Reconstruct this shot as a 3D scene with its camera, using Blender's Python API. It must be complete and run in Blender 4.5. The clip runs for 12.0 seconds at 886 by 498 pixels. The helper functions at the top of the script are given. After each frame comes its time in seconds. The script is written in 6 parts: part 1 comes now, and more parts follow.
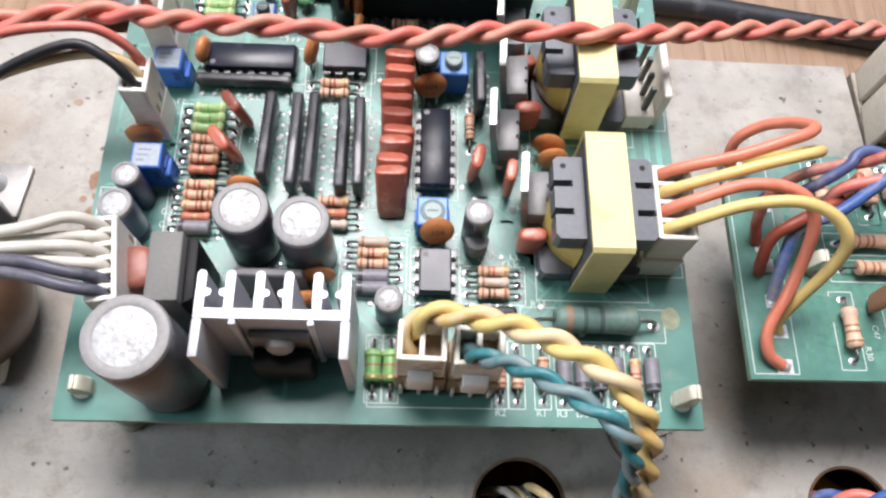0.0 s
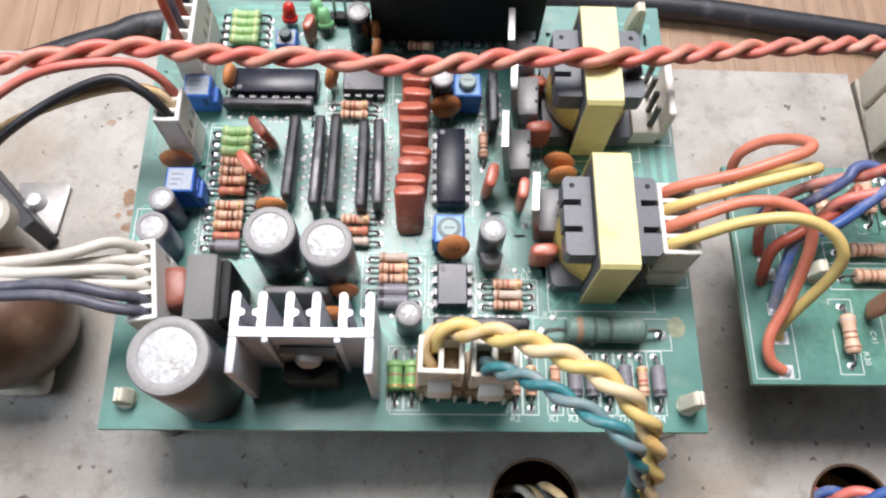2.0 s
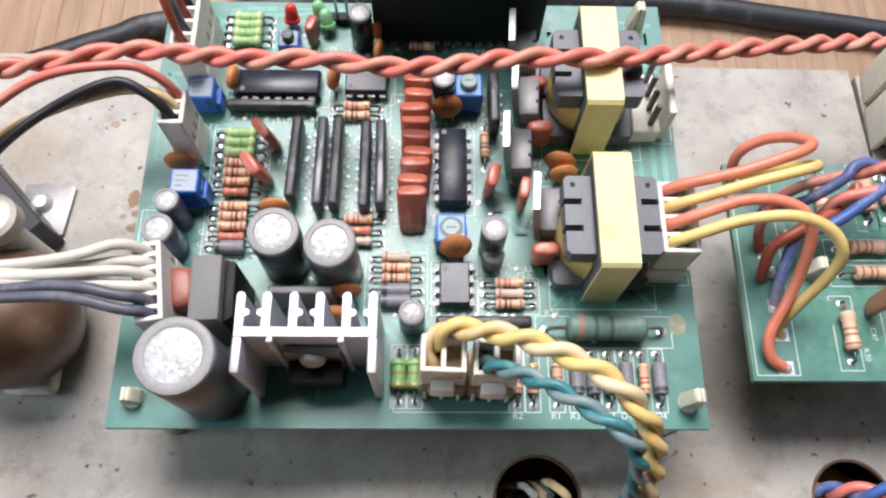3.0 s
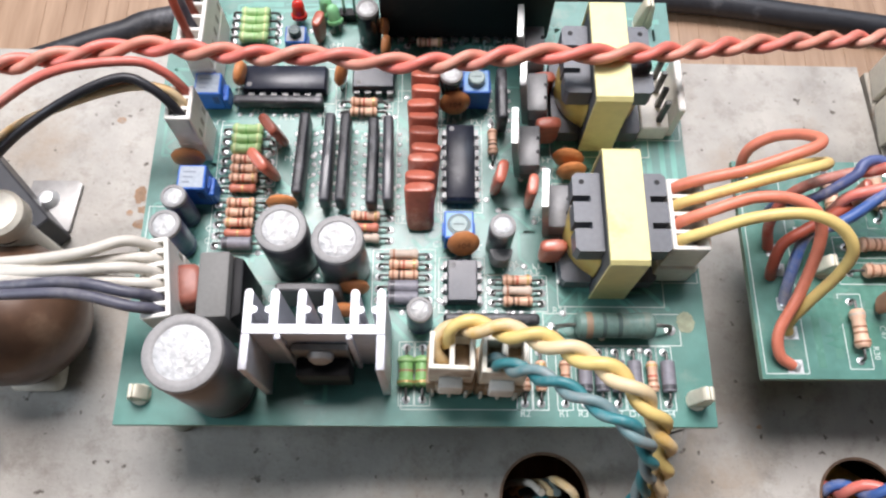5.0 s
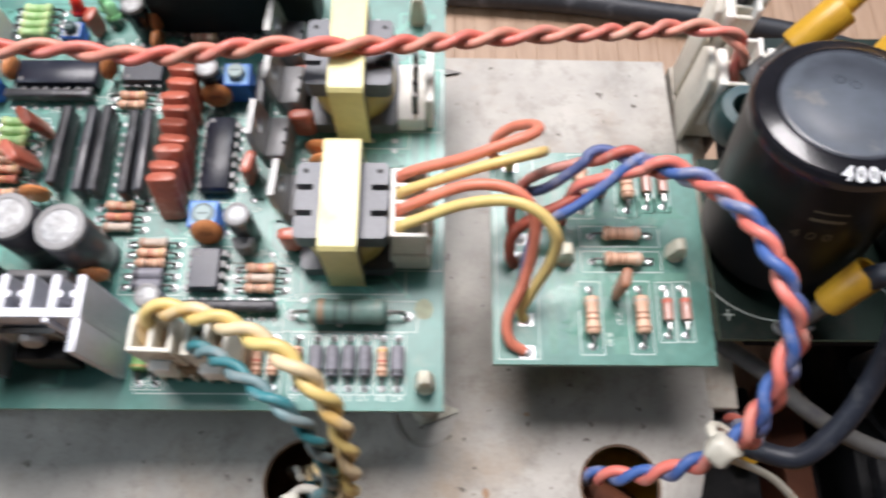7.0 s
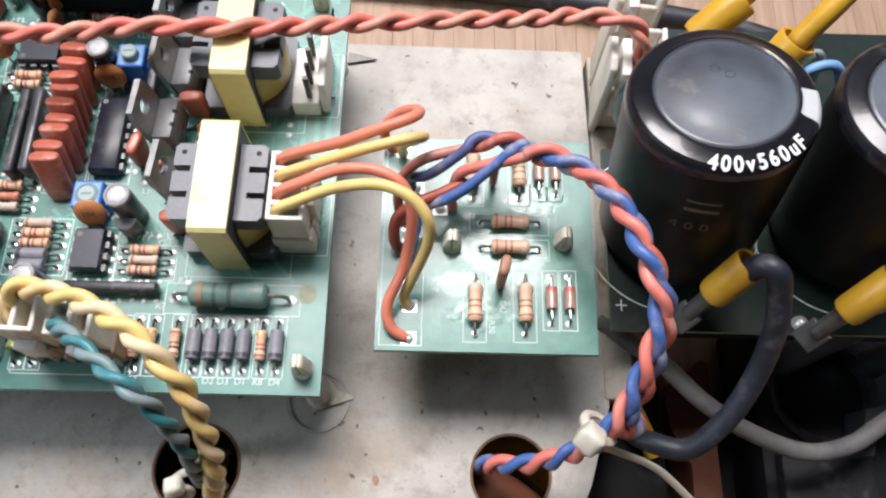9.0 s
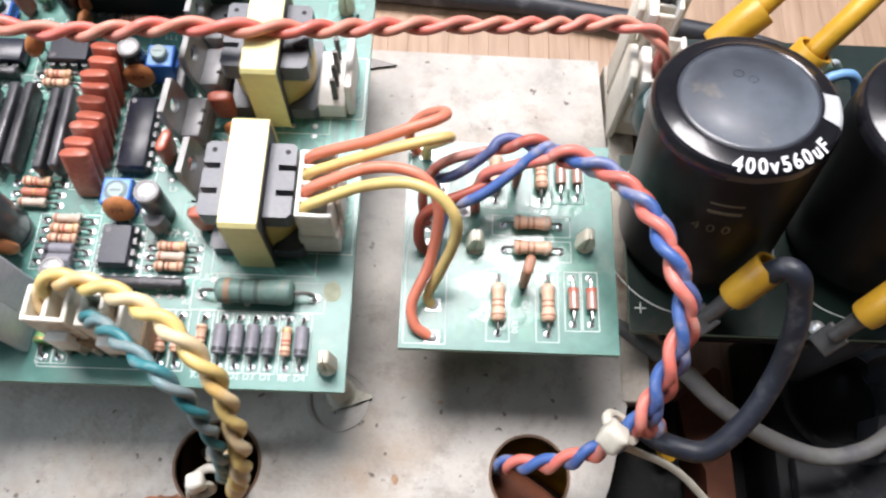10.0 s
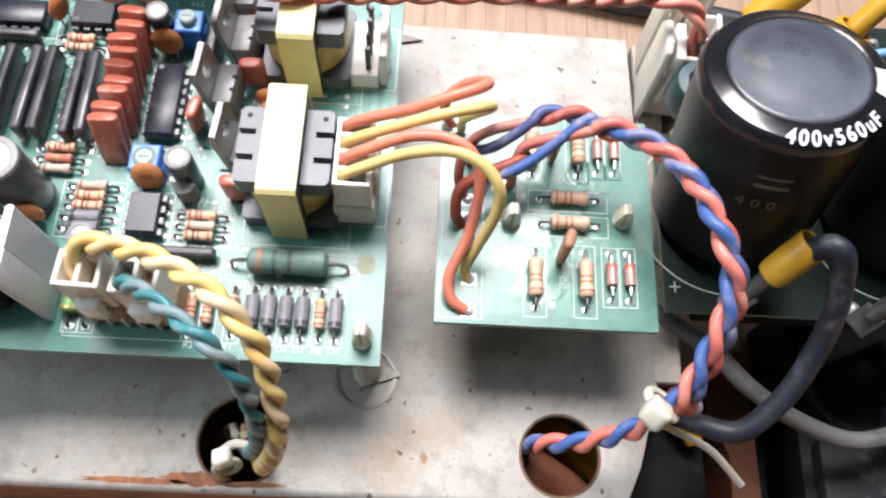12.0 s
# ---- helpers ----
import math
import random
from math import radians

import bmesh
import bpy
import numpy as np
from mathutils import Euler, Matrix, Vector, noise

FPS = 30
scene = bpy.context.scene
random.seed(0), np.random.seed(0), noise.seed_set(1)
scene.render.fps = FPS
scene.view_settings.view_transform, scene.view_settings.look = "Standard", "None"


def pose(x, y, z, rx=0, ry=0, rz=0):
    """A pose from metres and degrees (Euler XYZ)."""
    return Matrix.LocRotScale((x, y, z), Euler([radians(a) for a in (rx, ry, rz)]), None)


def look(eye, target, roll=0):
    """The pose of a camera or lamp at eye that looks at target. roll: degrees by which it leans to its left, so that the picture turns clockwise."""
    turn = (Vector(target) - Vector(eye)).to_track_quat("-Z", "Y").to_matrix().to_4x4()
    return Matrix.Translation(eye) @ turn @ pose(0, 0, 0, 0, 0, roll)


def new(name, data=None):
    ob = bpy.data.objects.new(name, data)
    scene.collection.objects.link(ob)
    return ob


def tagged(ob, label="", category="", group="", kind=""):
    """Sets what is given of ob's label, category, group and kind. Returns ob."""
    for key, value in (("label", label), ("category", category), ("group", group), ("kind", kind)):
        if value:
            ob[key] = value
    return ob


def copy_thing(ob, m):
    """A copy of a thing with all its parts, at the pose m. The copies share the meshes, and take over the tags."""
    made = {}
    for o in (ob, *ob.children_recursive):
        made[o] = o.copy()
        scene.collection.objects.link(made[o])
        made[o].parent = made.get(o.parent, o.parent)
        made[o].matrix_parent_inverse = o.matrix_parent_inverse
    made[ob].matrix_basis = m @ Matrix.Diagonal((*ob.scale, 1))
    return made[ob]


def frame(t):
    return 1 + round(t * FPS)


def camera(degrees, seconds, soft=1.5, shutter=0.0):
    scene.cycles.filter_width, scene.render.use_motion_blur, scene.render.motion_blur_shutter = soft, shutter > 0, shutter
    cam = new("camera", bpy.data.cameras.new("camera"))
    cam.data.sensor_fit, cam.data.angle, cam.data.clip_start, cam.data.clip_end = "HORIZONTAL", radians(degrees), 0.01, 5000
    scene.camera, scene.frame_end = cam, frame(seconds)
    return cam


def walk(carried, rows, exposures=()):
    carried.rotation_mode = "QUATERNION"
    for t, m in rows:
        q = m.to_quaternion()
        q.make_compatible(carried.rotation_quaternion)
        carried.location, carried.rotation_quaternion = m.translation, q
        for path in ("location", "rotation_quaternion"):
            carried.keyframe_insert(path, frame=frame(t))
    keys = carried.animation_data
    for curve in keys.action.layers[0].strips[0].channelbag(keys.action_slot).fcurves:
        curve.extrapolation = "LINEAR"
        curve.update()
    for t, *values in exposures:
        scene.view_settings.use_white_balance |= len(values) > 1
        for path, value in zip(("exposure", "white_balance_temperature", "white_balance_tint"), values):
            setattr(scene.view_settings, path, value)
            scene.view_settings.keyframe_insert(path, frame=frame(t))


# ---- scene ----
cam = camera(60.0, 12.0, 2.3, 0.5)
PATH = [
    (0, (0.00515, -0.02349, 0.15385), (0.01874, 0.09067, -0.12324), 7.75),
    (0.5, (0.00489, -0.02136, 0.16051), (0.01485, 0.09005, -0.11786), 5.56),
    (1, (0.0045, -0.02191, 0.16183), (0.01256, 0.08785, -0.11726), 4.54),
    (1.5, (0.00444, -0.02216, 0.16374), (0.01179, 0.08809, -0.11517), 4.16),
    (2, (0.0047, -0.02143, 0.16414), (0.01192, 0.08789, -0.11514), 4.21),
    (2.5, (0.00507, -0.02142, 0.16529), (0.01114, 0.08776, -0.11407), 3.44),
    (3, (0.005, -0.02144, 0.16555), (0.01074, 0.08675, -0.11421), 3.20),
    (5, (0.00399, -0.02101, 0.16519), (0.00864, 0.08561, -0.11518), 2.80),
    (5.5, (0.00504, -0.02255, 0.1667), (0.00949, 0.08529, -0.11321), 2.69),
    (6, (0.00881, -0.02371, 0.168), (0.01312, 0.08447, -0.11178), 2.53),
    (6.5, (0.02753, -0.02526, 0.16973), (0.03108, 0.08148, -0.11062), 2.21),
    (7, (0.05994, -0.02522, 0.16793), (0.06139, 0.083, -0.11186), 1.16),
    (7.5, (0.08386, -0.025, 0.16455), (0.08604, 0.08074, -0.11619), 2.33),
    (7.7, (0.08694, -0.02591, 0.1647), (0.08727, 0.07995, -0.116), 1.54),
    (9.5, (0.08211, -0.02724, 0.16709), (0.08502, 0.0807, -0.1128), 2.87),
    (10, (0.07835, -0.03059, 0.16738), (0.08135, 0.08173, -0.11079), 3.54),
    (10.5, (0.07088, -0.03739, 0.1699), (0.07574, 0.07807, -0.10695), 4.85),
    (11, (0.07111, -0.03384, 0.16569), (0.08084, 0.07825, -0.11241), 6.32),
    (11.5, (0.0717, -0.03418, 0.16214), (0.08166, 0.07752, -0.11611), 7.19),
    (12, (0.06774, -0.03423, 0.16216), (0.07682, 0.07693, -0.11634), 7.29),
]
walk(cam, [(t, look(eye, target, roll)) for t, eye, target, roll in PATH], [(0.0, 0.05), (2.0, 0.0), (7.5, 0.0), (9.5, 0.15), (10.2, 0.36), (12.0, 0.42)])

# ---- world, lights ----
world = bpy.data.worlds.new("room_air")
scene.world = world
world.use_nodes = True
world.node_tree.nodes["Background"].inputs["Color"].default_value = (0.86, 0.93, 1.0, 1)
world.node_tree.nodes["Background"].inputs["Strength"].default_value = 0.35


def area_lamp(name, eye, target, w, h, watts, colour):
    data = bpy.data.lights.new(name, "AREA")
    data.shape, data.size, data.size_y, data.energy, data.color = "RECTANGLE", w, h, watts, colour
    ob = new(name, data)
    ob.matrix_world = look(eye, target)
    return ob


area_lamp("ceiling_light", (-0.08, 0.64, 1.30), (0.02, 0.10, 0.0), 0.8, 0.55, 36, (1.0, 0.95, 0.97))
area_lamp("north_window_light", (0.70, 1.15, 1.25), (0.10, 0.08, 0.0), 0.9, 0.7, 8, (0.66, 0.80, 1.0))
area_lamp("window_light", (-1.6, -0.15, 0.95), (0.02, 0.05, 0.0), 0.75, 0.7, 17, (0.76, 0.87, 1.0))

# ---- helpers of this scene: all lengths below are millimetres ----
MM = 0.001


def mesh_from(bm, name, smooth=35):
    bmesh.ops.scale(bm, vec=(MM, MM, MM), verts=bm.verts)
    bmesh.ops.recalc_face_normals(bm, faces=bm.faces)
    me = bpy.data.meshes.new(name)
    bm.to_mesh(me)
    bm.free()
    if smooth:
        me.shade_smooth()
        me.set_sharp_from_angle(angle=radians(smooth))
    return me


def part(name, bm, material, parent=None, label="", smooth=35):
    me = mesh_from(bm, name, smooth)
    me.materials.append(material)
    ob = new(name, me)
    if parent is not None:
        ob.parent = parent
    if label:
        tagged(ob, label)
    return ob


# the large board's layout plan is slightly smaller than the board: it grows from the front corner
GROW_X, GROW_Y = 1.011, 1.012
BOARD_GROWTH = Matrix.Translation((-58, 0, 0)) @ Matrix.Diagonal((GROW_X, GROW_Y, 1, 1)) @ Matrix.Translation((58, 0, 0))


def at(x, y, z, rx=0, ry=0, rz=0):
    return pose(x * MM, y * MM, z * MM, rx, ry, rz)


def on_board(x, y, rx=0, ry=0, rz=0):
    """A place on the large board, from the layout plan."""
    return at(-58 + (x + 58) * GROW_X, y * GROW_Y, BOARD, rx, ry, rz)


def thing(name, m, label, category, group="", kind=""):
    ob = new(name)
    ob.empty_display_size = 0.002
    ob.matrix_basis = m
    return tagged(ob, label, category, group, kind)


def blank():
    return bmesh.new()


def join(bm, other):
    me = bpy.data.meshes.new("temp")
    other.to_mesh(me)
    other.free()
    bm.from_mesh(me)
    bpy.data.meshes.remove(me)
    return bm


def box(x0, x1, y0, y1, z0, z1, bevel=0.0, seg=2, bm=None, taper=0.0):
    b = bmesh.new()
    bmesh.ops.create_cube(b, size=1)
    for v in b.verts:
        k = 1 - (taper if v.co.z > 0 else 0)
        v.co = Vector(((x0 + x1) / 2 + v.co.x * (x1 - x0) * k, (y0 + y1) / 2 + v.co.y * (y1 - y0) * k, (z0 + z1) / 2 + v.co.z * (z1 - z0)))
    if bevel:
        bmesh.ops.bevel(b, geom=b.edges[:], offset=bevel, segments=seg, profile=0.5, affect="EDGES", clamp_overlap=True)
    return join(bm, b) if bm else b


def lathe(profile, seg=32, bm=None, m=None):
    """A turned body round z: profile of (radius, height), closed where the radius is 0."""
    b = bmesh.new()
    rings = []
    for r, z in profile:
        if r < 1e-6:
            rings.append([b.verts.new((0, 0, z))])
        else:
            rings.append([b.verts.new((r * math.cos(2 * math.pi * i / seg), r * math.sin(2 * math.pi * i / seg), z)) for i in range(seg)])
    for lo, hi in zip(rings, rings[1:]):
        for i in range(seg):
            j = (i + 1) % seg
            f = [lo[i % len(lo)], lo[j % len(lo)], hi[j % len(hi)], hi[i % len(hi)]]
            u = list(dict.fromkeys(f))
            if len(u) > 2:
                b.faces.new(u)
    if m is not None:
        b.transform(m)
    return join(bm, b) if bm else b


def spline(pts, n=8):
    """Points of a smooth curve through pts."""
    p = [Vector(a) for a in pts]
    p = [p[0] * 2 - p[1], *p, p[-1] * 2 - p[-2]]
    out = []
    for a, b, c, d in zip(p, p[1:], p[2:], p[3:]):
        for i in range(n):
            t = i / n
            out.append(0.5 * (2 * b + (c - a) * t + (2 * a - 5 * b + 4 * c - d) * t * t + (3 * b - a - 3 * c + d) * t ** 3))
    out.append(p[-2])
    return out


def frames(path):
    side = None
    for i, p in enumerate(path):
        d = (path[min(i + 1, len(path) - 1)] - path[max(i - 1, 0)]).normalized()
        if side is None:
            side = d.orthogonal().normalized()
        side = (side - d * side.dot(d)).normalized()
        yield p, d, side, d.cross(side)


def tube(path, r, seg=10, bm=None, flat=1.0):
    b = bmesh.new()
    rings = []
    for p, d, u, v in frames(path):
        rings.append([b.verts.new(p + r * (math.cos(2 * math.pi * i / seg) * u + flat * math.sin(2 * math.pi * i / seg) * v)) for i in range(seg)])
    for lo, hi in zip(rings, rings[1:]):
        for i in range(seg):
            b.faces.new((lo[i], lo[(i + 1) % seg], hi[(i + 1) % seg], hi[i]))
    b.faces.new(rings[0][::-1])
    b.faces.new(rings[-1])
    return join(bm, b) if bm else b


def twist(pts, r, pitch, phase, n=14, wobble=0.0):
    """The middle line of one strand wound round the curve through pts."""
    path = spline(pts, n)
    # even steps
    out, run, last = [], 0.0, None
    for p, d, u, v in frames(path):
        if last is not None:
            run += (p - last).length
        last = p.copy()
        a = -2 * math.pi * run / pitch + phase + wobble * math.sin(run * 0.13)
        out.append(p + r * (math.cos(a) * u + math.sin(a) * v))
    return out


def prism(poly, z0, z1, bm=None, bevel=0.0):
    b = bmesh.new()
    low = [b.verts.new((x, y, z0)) for x, y in poly]
    high = [b.verts.new((x, y, z1)) for x, y in poly]
    b.faces.new(low[::-1])
    b.faces.new(high)
    n = len(poly)
    for i in range(n):
        b.faces.new((low[i], low[(i + 1) % n], high[(i + 1) % n], high[i]))
    if bevel:
        bmesh.ops.bevel(b, geom=b.edges[:], offset=bevel, segments=2, profile=0.5, affect="EDGES", clamp_overlap=True)
    return join(bm, b) if bm else b


def circle(x, y, r, n=32, a0=0.0):
    return [(x + r * math.cos(2 * math.pi * i / n + a0), y + r * math.sin(2 * math.pi * i / n + a0)) for i in range(n)]


def sheet(outline, holes, z0, z1):
    """A flat sheet with holes through it."""
    b = bmesh.new()
    edges = []
    for loop in (outline, *holes):
        vs = [b.verts.new((x, y, z1)) for x, y in loop]
        edges += [b.edges.new((vs[i], vs[(i + 1) % len(vs)])) for i in range(len(vs))]
    bmesh.ops.triangle_fill(b, use_beauty=True, use_dissolve=False, edges=edges)
    res = bmesh.ops.extrude_face_region(b, geom=b.faces[:])
    for v in [g for g in res["geom"] if isinstance(g, bmesh.types.BMVert)]:
        v.co.z = z0
    return b


def letters(text, size, m, bm=None, depth=0.03, bold=0.0):
    curve = bpy.data.curves.new("letters", "FONT")
    curve.body, curve.size, curve.extrude, curve.offset = text, size, depth, bold
    ob = bpy.data.objects.new("letters", curve)
    me = bpy.data.meshes.new_from_object(ob)
    bpy.data.objects.remove(ob)
    b = bmesh.new()
    b.from_mesh(me)
    bpy.data.meshes.remove(me)
    b.transform(m)
    return join(bm, b) if bm else b


# ---- materials ----
def mat(name, colour, rough=0.5, metal=0.0, var=0.18, scale=350.0, bump=0.12, dirt=None, dirt_amount=0.0, dirt_scale=120.0, coat=0.0, spread=0.0, spec=0.5, trans=0.0):
    m = bpy.data.materials.new(name)
    m.use_nodes = True
    nt = m.node_tree
    n, l = nt.nodes, nt.links
    p = n["Principled BSDF"]
    p.inputs["Metallic"].default_value = metal
    p.inputs["Coat Weight"].default_value = coat
    p.inputs["Specular IOR Level"].default_value = spec
    p.inputs["Transmission Weight"].default_value = trans
    tc = n.new("ShaderNodeTexCoord")
    fine = n.new("ShaderNodeTexNoise")
    fine.inputs["Scale"].default_value, fine.inputs["Detail"].default_value = scale * 4, 3
    wide = n.new("ShaderNodeTexNoise")
    wide.inputs["Scale"].default_value, wide.inputs["Detail"].default_value = scale * 0.5, 4
    info = n.new("ShaderNodeObjectInfo")
    shift = n.new("ShaderNodeVectorMath")
    shift.operation = "MULTIPLY_ADD"
    comb = n.new("ShaderNodeCombineXYZ")
    for k in range(3):
        l.new(info.outputs["Random"], comb.inputs[k])
    l.new(comb.outputs[0], shift.inputs[0])
    shift.inputs[1].default_value = (0.3, 0.17, 0.23)
    l.new(tc.outputs["Object"], shift.inputs[2])
    for t in (fine, wide):
        l.new(shift.outputs[0], t.inputs["Vector"])
    add = n.new("ShaderNodeMath")
    add.operation = "ADD"
    l.new(fine.outputs["Fac"], add.inputs[0])
    l.new(wide.outputs["Fac"], add.inputs[1])
    rng = n.new("ShaderNodeMapRange")
    rng.inputs["From Min"].default_value, rng.inputs["From Max"].default_value = 0.6, 1.4
    rng.inputs["To Min"].default_value, rng.inputs["To Max"].default_value = 1 - var, 1 + var
    l.new(add.outputs[0], rng.inputs["Value"])
    own = n.new("ShaderNodeMath")
    own.operation = "MULTIPLY_ADD"
    l.new(info.outputs["Random"], own.inputs[0])
    own.inputs[1].default_value, own.inputs[2].default_value = spread, 1 - spread / 2
    mul = n.new("ShaderNodeMath")
    mul.operation = "MULTIPLY"
    l.new(rng.outputs[0], mul.inputs[0])
    l.new(own.outputs[0], mul.inputs[1])
    tint = n.new("ShaderNodeVectorMath")
    tint.operation = "SCALE"
    tint.inputs[0].default_value = colour
    l.new(mul.outputs[0], tint.inputs["Scale"])
    out = tint.outputs[0]
    if dirt:
        d = n.new("ShaderNodeTexNoise")
        d.inputs["Scale"].default_value, d.inputs["Detail"].default_value, d.inputs["Roughness"].default_value = dirt_scale, 8, 0.65
        l.new(shift.outputs[0], d.inputs["Vector"])
        dr = n.new("ShaderNodeMapRange")
        dr.inputs["From Min"].default_value, dr.inputs["From Max"].default_value = 0.62 - 0.25 * dirt_amount, 0.75 - 0.15 * dirt_amount
        l.new(d.outputs["Fac"], dr.inputs["Value"])
        mix = n.new("ShaderNodeMix")
        mix.data_type = "RGBA"
        l.new(dr.outputs[0], mix.inputs["Factor"])
        l.new(out, mix.inputs["A"])
        mix.inputs["B"].default_value = (*dirt, 1)
        out = mix.outputs["Result"]
    l.new(out, p.inputs["Base Color"])
    rr = n.new("ShaderNodeMapRange")
    rr.inputs["To Min"].default_value, rr.inputs["To Max"].default_value = max(0.03, rough - 0.1), min(1, rough + 0.1)
    l.new(wide.outputs["Fac"], rr.inputs["Value"])
    l.new(rr.outputs[0], p.inputs["Roughness"])
    if bump:
        bp = n.new("ShaderNodeBump")
        bp.inputs["Strength"].default_value, bp.inputs["Distance"].default_value = bump, 0.0003
        l.new(add.outputs[0], bp.inputs["Height"])
        l.new(bp.outputs[0], p.inputs["Normal"])
    return m


